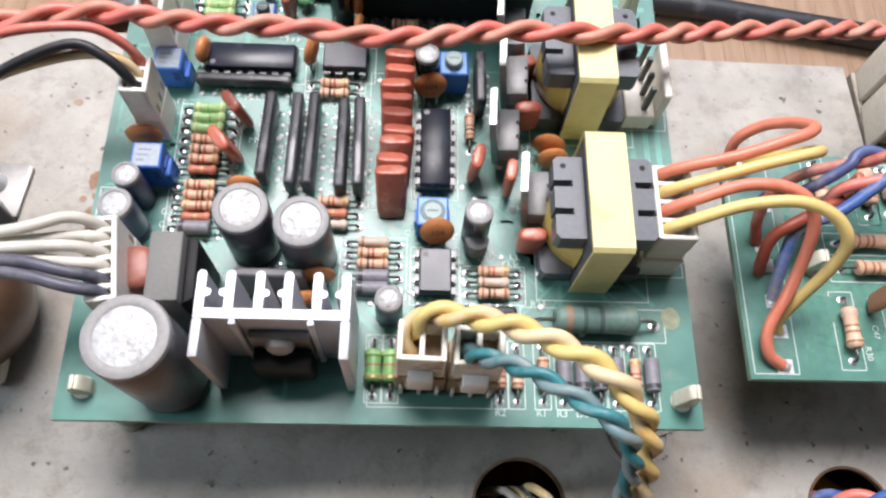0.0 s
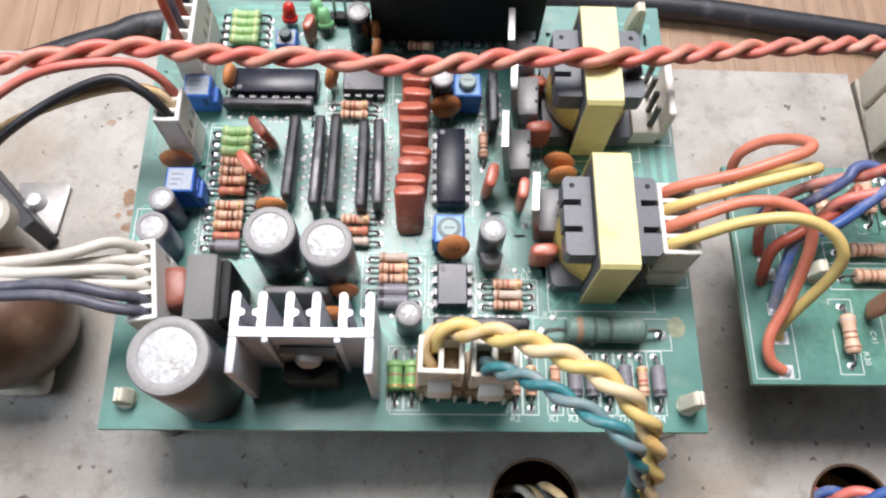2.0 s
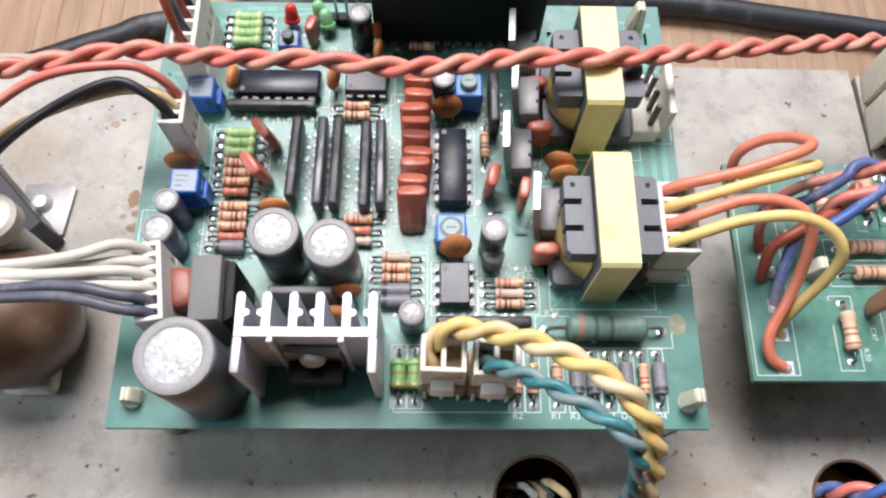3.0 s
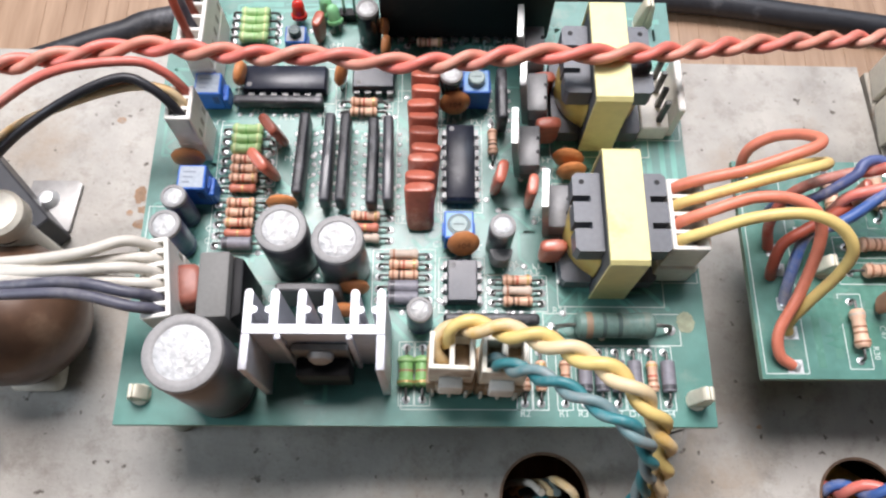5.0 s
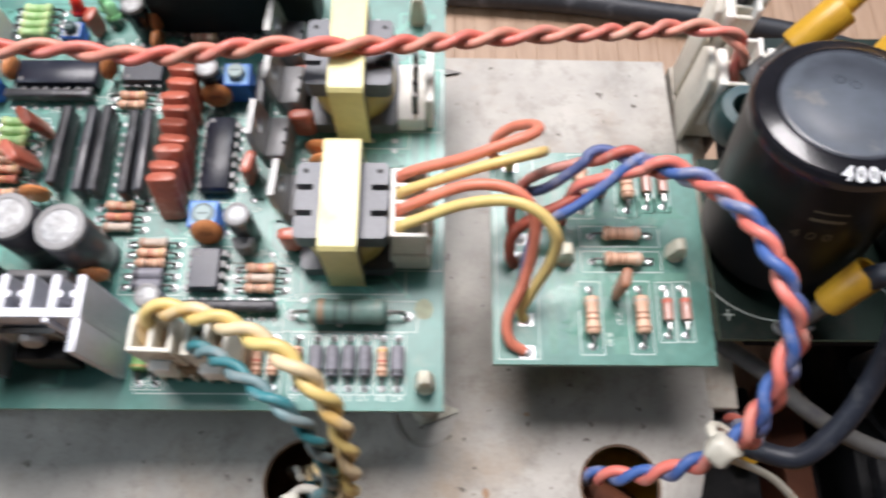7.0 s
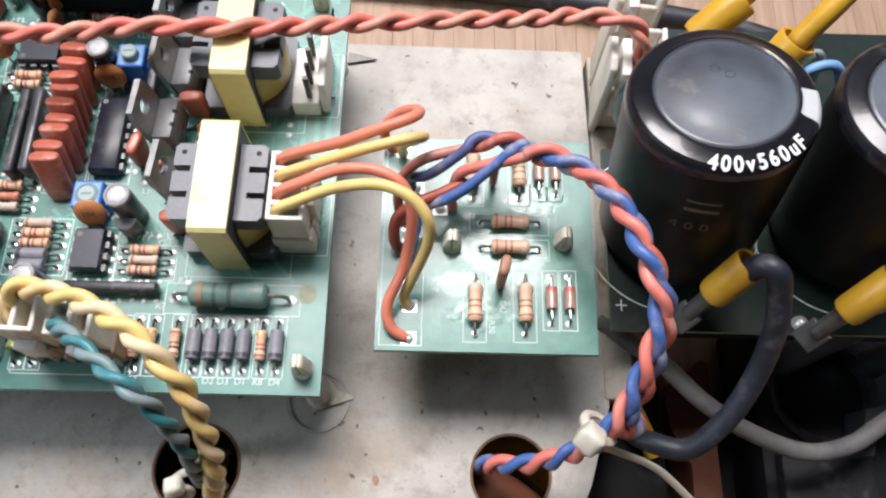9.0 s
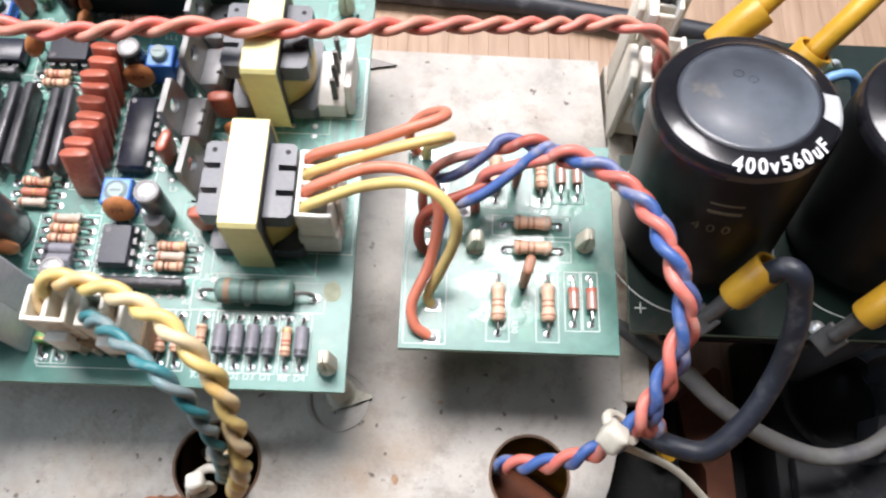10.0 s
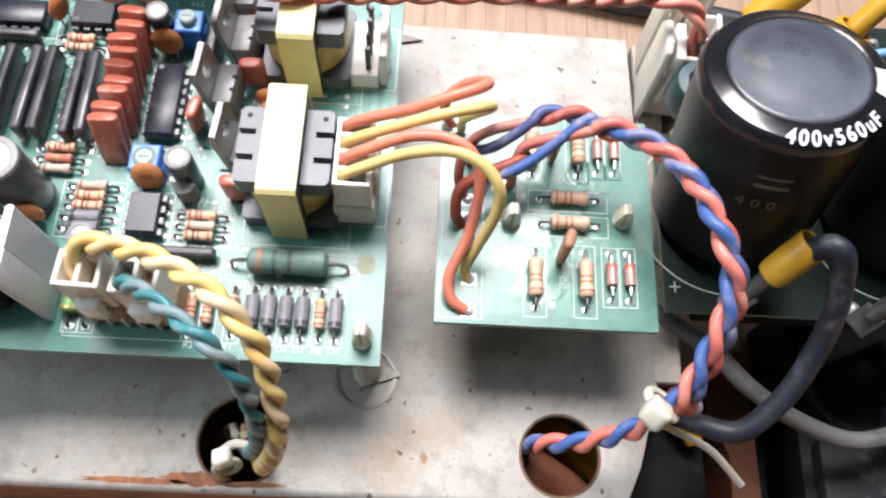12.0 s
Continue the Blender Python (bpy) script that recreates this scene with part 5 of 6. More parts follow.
bundle("twisted_wire_pair", [(86.4, 47.0, 26.6), (92.0, 49.4, 28.6), (98.0, 48.6, 30.4), *((x + 1.6, y - 0.4, z - 1.6) for x, y, z in ARCH), (122.6, -5.0, 11), (127, -3, 2), (130, 1, -12), (131, 8, -28)], 1.12, 1.08, 13.2, (
    ("w_dull_red", [(76.4, 38.0, 12.2), (75.2, 41.5, 17), (76.8, 45.0, 22.4), (81.0, 46.8, 25.8)]),
    ("w_dull_blue", [(77.8, 46.6, 12.2), (78.0, 46.4, 18), (79.8, 44.6, 21.6), (83.0, 44.8, 24.0)])), "dusty twisted pair of dull red and blue wires", 2.6 + math.pi)

wire("hookup_wire", [(-45.9, 64.2, 25), (-46.4, 64.6, 30), (-49.5, 65.6, 35), (-55, 65.8, 38), (-68.3, 62.7, 39), (-80, 57.6, 35), (-98, 47, 26), (-125, 30, 10)], 0.95, "w_red", "thin red wire arching over the chassis", "connector wires")
wire("hookup_wire", [(-46.3, 61.8, 25), (-46.9, 62.2, 29.5), (-50, 63.2, 32.5), (-57, 62.4, 34), (-69, 58.6, 33), (-83, 54.8, 27), (-98, 44, 18), (-122, 28, 4)], 0.95, "w_buff", "thin yellow wire arching over the chassis", "connector wires")
wire("hookup_wire", [(-46.6, 59.2, 25), (-47.2, 59.6, 30), (-51, 61.8, 34.5), (-57.2, 62.9, 36.5), (-69.2, 57.6, 34.5), (-84, 52.4, 25), (-98, 41, 14), (-118, 26, 0)], 1.0, "w_black", "thin black wire arching over the chassis", "connector wires")
for k, (c, y0, y1, y2, z1) in enumerate((("w_white", 30.6, 27.6, 26.8, 33.5), ("w_white", 28.2, 26.6, 25.6, 31), ("w_white", 25.6, 24.6, 24.6, 33), ("w_white", 23.2, 23.6, 23.6, 31.5), ("w_slate", 20.8, 22.2, 22.2, 33.5), ("w_slate", 18.4, 20.2, 20.6, 33.0))):
    x0 = -48.0 + k * 0.42
    wire("hookup_wire", [(x0 + 0.6, y0, 26), (x0 - 0.4, y0, 29.6), (x0 - 4.5, y0 - 0.2, z1 - 0.6), (-60.5, y1, z1), (-75.5, y2, 30.5), (-95, y2 + 1, 26), (-125, y2 + 2, 14)], 1.05, c, "white dusty wire running over the chassis edge" if c == "w_white" else "dark grey wire running over the chassis edge", "connector wires")
for k, c in enumerate(("w_brown", "w_slate", "w_brown", "w_black")):
    wire("hookup_wire", [(-47.4, 79.0 + k * 3.3, 26), (-48.0, 79.4 + k * 3.3, 31), (-49.5, 83 + k * 3.4, 38), (-52, 92 + k * 3, 44), (-56, 112 + k * 2, 42)], 0.9, c, "dark wire rising from the white connector", "connector wires")

wire("hookup_wire", [(50.9, 44.4, 24), (52.4, 44.4, 29.0), (57, 44.8, 31.6), (64.6, 45.6, 34.2), (72, 47.4, 36.4), (77.4, 49.4, 36.8), (79.6, 52.2, 34.6), (78.6, 56.0, 29.6), (75.4, 58.0, 25.0), (72.2, 57.8, 20.5), (71.8, 56.6, 16), (73.5, 56, 12)], 1.15, "w_orange", "orange-red wire making an open loop above the small board", "transformer wires")
wire("hookup_wire", [(50.9, 40.6, 24), (52.4, 40.6, 29), (58, 41.4, 31.8), (67, 43.2, 34.6), (75.0, 44.8, 36.2), (79.6, 46.4, 35.4), (80.4, 49.4, 30), (76.2, 53.6, 19), (75.6, 55, 12.2)], 1.1, "w_yellow", "yellow wire from connector to the small board", "transformer wires")
wire("hookup_wire", [(50.9, 36.9, 24), (52.4, 36.9, 29), (57, 37.8, 31.8), (65.3, 39.8, 34), (72.6, 39.2, 34.6), (77.2, 36.6, 33.2), (78.8, 32.4, 28.5), (77.2, 25, 21), (74.0, 18.4, 16.5), (74.6, 14.2, 14), (77.6, 12.4, 12.3)], 1.15, "w_orange", "orange-red wire soldered to a square pad", "transformer wires")
wire("hookup_wire", [(50.9, 33.2, 24), (52.4, 33.2, 29), (57, 33.9, 32), (64, 35.2, 35), (72.4, 35.2, 37.2), (78.6, 33.0, 36.8), (82.0, 29.6, 34), (82.0, 27.0, 28.5), (79.3, 23.6, 20), (77.2, 20.8, 14.5), (77.8, 19.4, 12.2)], 1.15, "w_yellow", "yellow wire soldered to a square pad", "transformer wires")
wire("hookup_wire", [(76.0, 31.6, 12.2), (74.8, 32.4, 16.5), (75.4, 35.4, 21), (79.6, 37.8, 23.4), (84.5, 40.4, 23.0), (89.5, 43.2, 22.8)], 1.2, "w_brown", "red-brown wire curling from its pad up to the bundle", "small board wires")


def cable_tie(x, y, z, rz, ry, label, r, head, lumps, material):
    """A nylon strap round the wires with a small rounded head at its side."""
    ob = thing("cable_tie", at(x, y, z, 0, ry, rz), label, "cable tie", "cable ties")
    ring = [Vector((0, r * math.cos(a), r * math.sin(a))) for a in [2 * math.pi * i / 24 for i in range(25)]]
    part("strap", tube(ring, 0.75, 8, None, 1.4), M["nylon_pale"], ob)
    bm = box(-head, head, -head, head, r - 0.6, r - 0.6 + 1.9 * head, head * 0.55, 3)
    for v in bm.verts:
        v.co.x += lumps * math.sin(v.co.y * 1.9 + v.co.z)
        v.co.y += lumps * math.cos(v.co.x * 1.7 - v.co.z)
    part("head", bm, M[material], ob)
    return ob


tie = cable_tie(116.2, -5.4, 15.0, 46, -44, "milky nylon cable tie with lumpy round head on the bundle", 3.4, 2.6, 0.22, "nylon_pale")
tail = part("tail", tube(spline([(117.0, -8.6, 11.0), (122.5, -8.6, 3.0), (132.8, -11.2, -5), (143, -17.2, -15)], 6), 0.85, 10, None, 0.4), M["nylon_pale"], tie)
tail.matrix_parent_inverse = tie.matrix_basis.inverted()
cable_tie(28.6, -18.0, -11.0, 110, 20, "cream nylon cable tie on the wires in the chassis hole", 2.4, 2.0, 0.12, "cream")
for k, (c, dx) in enumerate((("w_buff", 0), ("w_grey", 3), ("w_white", -4))):
    wire("hookup_wire", [(26 + dx, -9, -48), (27 + dx, -8, -30), (29.5 + dx * 0.6, -8.5, -19), (31 + dx * 0.5, -11, -13)], 0.9, c, "short wire end tucked inside the chassis hole", "hole wires")
wire("hookup_wire", [(26.6, -18.4, -11), (27.2, -16.0, -8.6), (30.4, -13.8, -7.2), (33.6, -14.2, -7.6), (36.0, -15.6, -10), (36.4, -16, -18)], 1.0, "w_white", "grey-white wire looping inside the chassis hole", "hole wires")
wire("hookup_wire", [(33.0, -7.2, -30), (32.4, -8.0, -16), (32.8, -9.2, -9), (35.2, -11.4, -8), (36.4, -13.6, -14)], 0.95, "w_buff", "buff wire looping inside the chassis hole", "hole wires")

# ---- small board: parts ----
for x, y in ((78.3, 12.2), (78.3, 19.2), (78.1, 25.4), (77.8, 33.0), (77.6, 37.4), (75.8, 55.2), (84.3, 41.4), (79, 46.5), (73.5, 56)):
    box(x - 1.6, x + 1.6, y - 1.3, y + 1.5, 0.02, 0.16, 0.05, 1, bm=pads_small)
    lathe([(1.2, 0.15), (0.9, 0.6), (0.3, 0.9), (0, 0.95)], 10, pads_small, Matrix.Translation((x, y, 0)))
frame_print(silk_small, 72.2, 81.0, 10.8, 57.5)
for x, y in ((98.8 + 0.6, 38.3), (98.8 + 0.6, 32.4)):
    put("res_big", x, y, 0, span=12.5, frame=False)
    frame_print(silk_small, x - 8.6, x + 8.6, y - 2.4, y + 2.4)
for x, y, rz in ((92.0, 19.8, 90), (102.5, 20.0, 90), (91.4, 50.5, 90), (101.6, 50.8, 90)):
    put("res_big", x, y, rz, span=12.5, frame=False)
    frame_print(silk_small, x - 2.4, x + 2.4, y - 8.0, y + 8.0)
for x, y in ((108.0, 21.2), (111.8, 21.3), (106.0, 50.6), (109.7, 50.7)):
    put("glass", x, y, 90, frame=False)
    frame_print(silk_small, x - 1.7, x + 1.7, y - 6.6, y + 6.6)
film(97.5, 25.0, 4.6, 2.2, 11.5, 76, "brown dipped disc capacitor standing on edge", name="dipped_capacitor", colour="band_brown", bulge=0.8)
film(95.8, 48.6, 4.2, 2.0, 9.0, 85, "dark red dipped capacitor standing on edge", name="dipped_capacitor", bulge=0.8)
letters("C47", 1.7, Matrix.Translation((97.3, 21.0, 0.05)) @ Matrix.Rotation(-math.pi / 2, 4, "Z"), silk_small, 0.01)
letters("R30", 1.8, Matrix.Translation((95.0, 16.6, 0.05)) @ Matrix.Rotation(-math.pi / 2, 4, "Z"), silk_small, 0.01)
random.seed(4)
for k, (sx, sy, sw) in enumerate(((92, 34, 9.5), (104, 33, 8), (100, 27, 7), (89, 42, 6), (94, 18, 7), (106, 44, 7), (88, 24, 5))):
    part("flux_stain", prism([(sx + sw * (1 + random.uniform(-0.35, 0.35)) * math.cos(0.26 * i), sy + 0.5 * sw * (1 + random.uniform(-0.35, 0.35)) * math.sin(0.26 * i)) for i in range(24)], 0.036 + k * 0.002, 0.04 + k * 0.002), M["flux"], small_board, "glossy dried flux residue", smooth=0)

# ---- printing, pads and copper runs ----
for text, x, y in (("R24", 28.3, 22.9), ("R7", 24.4, 17.2), ("R1", 28.6, 1.9), ("D3", 39.0, 1.9), ("D2", 36.0, 1.9), ("D1", 42.4, 1.9), ("R8", 46.0, 1.9), ("D4", 49.2, 1.9), ("R2", 21.0, 1.9), ("C7", 14.0, 17.2), ("R3", 32.4, 1.9), ("C19", -5.6, 43.0), ("AR3", -14.5, 66.5), ("C31", -44.6, 40.4), ("C30", -44.6, 37.6), ("C1", 3.6, 37.2)):
    letters(text, 1.9, Matrix.Translation((x, y, 0.05)), silk_main, 0.01)
frame_print(silk_main, -58 + 1, -50.8, 33, 46)
frame_print(silk_main, -2.4, 21.5, 3.2, 15.6)
frame_print(silk_main, -4.4, 5.4, 42.6, 75.4)
random.seed(31)
# part numbers too small to read
for k in range(120):
    x, y = random.uniform(-50, 30), random.uniform(18, 90)
    for j in range(random.choice((2, 3, 3))):
        line(silk_main, x + j * 1.15, y, x + j * 1.15, y + 1.3, 0.22)
        line(silk_main, x + j * 1.15, y + random.choice((0.1, 0.65, 1.2)), x + j * 1.15 + 0.7, y + random.choice((0.1, 0.65, 1.2)), 0.22)
random.seed(8)
for k in range(160):
    pad(pads_main, round(random.uniform(-42, 50) / 2.54) * 2.54, round(random.uniform(16, 95) / 2.54) * 2.54, 0.75)
for bm, name, material, owner in ((silk_main, "silkscreen", "silk", main_board), (silk_small, "silkscreen", "silk", small_board), (pads_main, "solder_joints", "solder", main_board), (pads_small, "solder_joints", "solder", small_board), (trace_main, "copper", "trace", main_board), (trace_small, "copper", "trace_small", small_board)):
    if owner is main_board:
        bm.transform(BOARD_GROWTH)
    tagged(part(name, bm, M[material], owner), kind="stuff")
part("stain", blot(56.8, 21.4, 1.9, 2.3, 0.04, 30, 0.12), M["glue"], main_board, "beige glue stain", smooth=0)

# ---- capacitor bank at the side ----
cap_board = thing("capacitor_board", Matrix(), "green board darkened for shade and dirt, carrying two large black capacitors", "circuit board")
shape = [(123.4, 18.5), (215, 18.5), (215, 100), (132.2, 100), (132.2, 64), (123.4, 64)]
part("laminate", prism(shape, -1.55, -0.12), M["pcb_edge"], cap_board, smooth=0)
part("solder_mask", prism(shape, -0.118, 0.0), M["pcb_shaded"], cap_board, smooth=0)
bm = blank()
line(bm, 124.6, 24.2, 127.2, 24.2, 0.3)
line(bm, 125.9, 22.9, 125.9, 25.5, 0.3)
for cx in (138.3, 178.5):
    ring = circle(cx, 43.4, 20.6, 48)
    for i in range(48):
        line(bm, *ring[i], *ring[(i + 1) % 48], 0.3)
tagged(part("silkscreen", bm, M["silk"], cap_board), kind="stuff")
for px, py in ((180, 8), (205, 8), (140, 92), (205, 92)):
    post = thing("board_pillar", at(px, max(py, 22), TABLE), "dark metal pillar under the capacitor board", "pillar", "board pillars")
    part("post", lathe([(0, 0), (4, 0), (4, -TABLE - 1.7), (0, -TABLE - 1.7)], 20), M["black_bar"], post)


def big_can(x, y, label, marked, lean):
    ob = thing("large_capacitor", at(x, y, 2.2, *lean), label, "capacitor", "large black capacitors")
    R, H = 17.8, 44.6
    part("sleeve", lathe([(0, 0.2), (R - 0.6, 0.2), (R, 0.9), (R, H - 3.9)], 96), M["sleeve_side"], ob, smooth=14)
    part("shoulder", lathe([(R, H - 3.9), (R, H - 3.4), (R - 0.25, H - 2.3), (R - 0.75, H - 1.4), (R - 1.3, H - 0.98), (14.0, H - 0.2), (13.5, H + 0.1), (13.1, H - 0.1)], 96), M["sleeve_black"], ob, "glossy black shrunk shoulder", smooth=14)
    part("top_disc", lathe([(13.2, H - 0.15), (12.8, H + 0.15), (12.3, H + 0.1), (9, H + 0.7), (5, H + 1.1), (0, H + 1.25)], 64), M["cap_top"], ob, "dusty dark grey pressed top", smooth=50)
    strip = blank()
    for k in range(6):
        t0, t1 = -0.42 + k * 0.075, -0.42 + (k + 1) * 0.075
        prof = [(R + 0.05, 6), (R + 0.05, H - 3.4), (R - 0.2, H - 2.25), (R - 0.7, H - 1.33), (R - 1.25, H - 0.91), (14.0, H - 0.13), (13.55, H + 0.15)]
        for (r0, z0), (r1, z1) in zip(prof, prof[1:]):
            vs = [strip.verts.new((r * math.cos(t), r * math.sin(t), z)) for r, z, t in ((r0, z0, t0), (r0, z0, t1), (r1, z1, t1), (r1, z1, t0))]
            strip.faces.new(vs)
    part("stripe", strip, M["stripe"], ob, "pale grey polarity stripe")
    if marked:
        text = "400v560uF"
        steps = [0, 1, 2, 3, 3.95, 4.95, 5.95, 6.95, 7.9]
        bm = blank()
        for ch, k in zip(text, steps):
            a = radians(-105 + k * 7.6)
            # letters lie on the sloping shoulder, feet outwards
            out = Vector((math.cos(a), math.sin(a), 0))
            along = Vector((-math.sin(a), math.cos(a), 0))
            up = (-out * 0.93 + Vector((0, 0, 0.37))).normalized()
            normal = along.cross(up)
            base = out * (R - 0.55) + Vector((0, 0, H - 1.55)) + normal * 0.46
            m = Matrix((along, up, normal)).transposed().to_4x4()
            m.translation = base - along * 0.9
            letters(ch, 4.2, m @ Matrix.Diagonal((0.80, 0.94, 1, 1)), bm, 0.06, 0.11)
        part("rating_print", bm, M["print_white"], ob, "white printed rating 400v560uF", smooth=0)
        bm = blank()
        for ch, k in zip("400", range(3)):
            a = radians(-118 + k * 9.5)
            out = Vector((math.cos(a), math.sin(a), 0))
            m = Matrix((Vector((-math.sin(a), math.cos(a), 0)), Vector((0, 0, 1)), out)).transposed().to_4x4()
            m.translation = out * (R + 0.02) + Vector((0, 0, 24))
            letters(ch, 3.6, m, bm, 0.02)
        part("side_print", bm, M["gold_print"], ob, "faint gold printed number", smooth=0)
        bm = blank()
        for k in range(7):
            a, a2 = radians(-112 + k * 3), radians(-109 + k * 3)
            for z0, z1 in ((30.2, 31.2), (33.0, 33.6)):
                vs = [bm.verts.new(((R + 0.04) * math.cos(t), (R + 0.04) * math.sin(t), z)) for t, z in ((a, z0), (a2, z0), (a2, z1), (a, z1))]
                bm.faces.new(vs)
        part("side_mark", bm, M["gold_print"], ob, "faint gold printed mark", smooth=0)
        bm = blank()
        for px, py, rr in ((-1.5, 4.5, 0.9), (1.0, 3.0, 0.9)):
            ring = circle(px, py, rr, 16)
            for i in range(16):
                line(bm, *ring[i], *ring[(i + 1) % 16], 0.22, H + 1.2)
        part("embossed_mark", bm, M["sleeve_black"], ob, smooth=0)
    return ob


M["cap_top"] = mat("dusty_cap_top", (0.040, 0.044, 0.055), 0.33, 0.0, 0.3, 90, 0.06, (0.17, 0.15, 0.12), 0.16, 60, coat=0.1)
M["stripe"] = mat("pale_stripe", (0.50, 0.51, 0.52), 0.4, 0, 0.08, 100, 0.03)
M["print_white"] = mat("white_ink", (0.82, 0.82, 0.83), 0.5, 0, 0.05, 200, 0.0)
M["gold_print"] = mat("gold_ink", (0.12, 0.10, 0.065), 0.5, 0, 0.2, 150, 0.0)
big_can(139.5, 44.6, "large glossy black capacitor with dusty top and white rating", True, (-9.2, -4.5, 0))
big_can(179.5, 45.0, "large glossy black capacitor with dusty top", False, (-7, -4.5, 0))


def boot(a, b, r, label):
    """An open insulating sleeve over a cable lug, from its foot a to its mouth b."""
    a, b = Vector(a), Vector(b)
    L = (b - a).length
    ob = thing("cable_lug", Matrix.Translation(a * MM) @ (b - a).to_track_quat("Z", "Y").to_matrix().to_4x4(), label, "cable lug", "yellow cable lugs")
    part("sleeve", lathe([(r * 0.55, 0.0), (r * 0.92, 0.4), (r, 1.5), (r * 1.06, L - 0.4), (r * 1.0, L), (r * 0.84, L - 0.2), (r * 0.78, L * 0.4), (0, L * 0.4)], 32), M["boot"], ob, "yellow plastic sleeve")
    part("barrel", lathe([(0, -7.5), (r * 0.5, -7.5), (r * 0.55, -2), (r * 0.6, 0.5), (0, 0.5)], 16), M["tin"], ob, "dull tinned barrel")
    part("tongue", box(-r * 0.8, r * 0.8, -0.6, 0.6, -12, -5.5, 0.3, 1), M["tin"], ob)
    return ob


M["tin"] = mat("dull_tin", (0.12, 0.12, 0.12), 0.4, 0.6, 0.25, 150, 0.12)
boot((141.6, 22.8, 13.2), (146.8, 26.6, 23.4), 3.5, "yellow insulated cable lug with thick black cable")
boot((170.2, 20.0, 11.6), (176.4, 24.4, 22.0), 3.5, "yellow insulated cable lug at the second capacitor")
boot((142.5, 84.5, 17), (152, 90.0, 25), 4.0, "yellow insulated cable lug behind the capacitor")
boot((158.6, 76.2, 13.5), (163.6, 79.9, 24), 4.3, "yellow insulated cable lug with yellow cable")
for x, y in ((137.4, 21.2), (166.0, 20.8)):
    rivet = thing("solder_dome", at(x, y, 0), "shiny solder dome on the dark board", "solder joint")
    part("dome", lathe([(1.9, 0), (1.7, 0.9), (0.9, 1.8), (0, 2.1)], 16), M["solder"], rivet)


def cable(pts, r, colour, label):
    return tagged(part("power_cable", tube(spline(pts, 8), r, 16), M[colour], None, smooth=60), label, "cable", "thick cables")


cable([(142.5, 22.6, 15), (145.6, 24.8, 21.5), (148.0, 25.0, 26.0), (150.4, 23.2, 26.2), (152.2, 20.0, 21.5), (153.0, 15.0, 16), (152.3, 7.8, 6), (148.4, 0.0, -2), (141.2, -6.2, -8), (134.4, -5.0, -11), (130.2, -1.6, -16), (128.6, 5, -26), (128.4, 13, -40)], 2.45, "cable", "thick dusty black power cable looping down from its lug")
cable([(124, 25, -17), (132, 19, -15), (139.9, 13.2, -15), (148.4, 6.2, -18), (160.2, -0.1, -22), (174.3, -4.5, -24), (185.7, -2.7, -24), (196, 3.4, -24), (215, 14, -28)], 2.2, "cable_pale", "thick pale dusty power cable lying under the black one")
cable([(148.5, 88, 22), (153, 91, 26.5), (161, 98, 31), (175, 112, 35), (200, 138, 36)], 2.6, "boot", "thick yellow cable leaving its lug")
cable([(162.4, 78.8, 19.5), (164.6, 80.6, 25), (170.2, 85.2, 31), (180, 95, 36), (196, 114, 40), (222, 144, 42)], 2.6, "boot", "thick yellow cable leaving its lug")
wire("hookup_wire", [(162, 70, 12), (164.5, 73, 19), (168.5, 74.6, 21.5), (173, 74.8, 21), (177, 73, 14)], 1.2, "light_blue", "light blue wire arching behind the capacitors")
post = thing("terminal_post", at(171, 80.5, 0), "pale green plastic terminal between the capacitors", "terminal")
part("block", lathe([(0, 0), (4.0, 0), (3.8, 8), (2.2, 17), (1.4, 18), (0, 18.2)], 20), M["pale_green"], post)
part("screw", lathe([(0, 18.9), (0.9, 18.7), (1.0, 17.9)], 16), M["solder"], post)

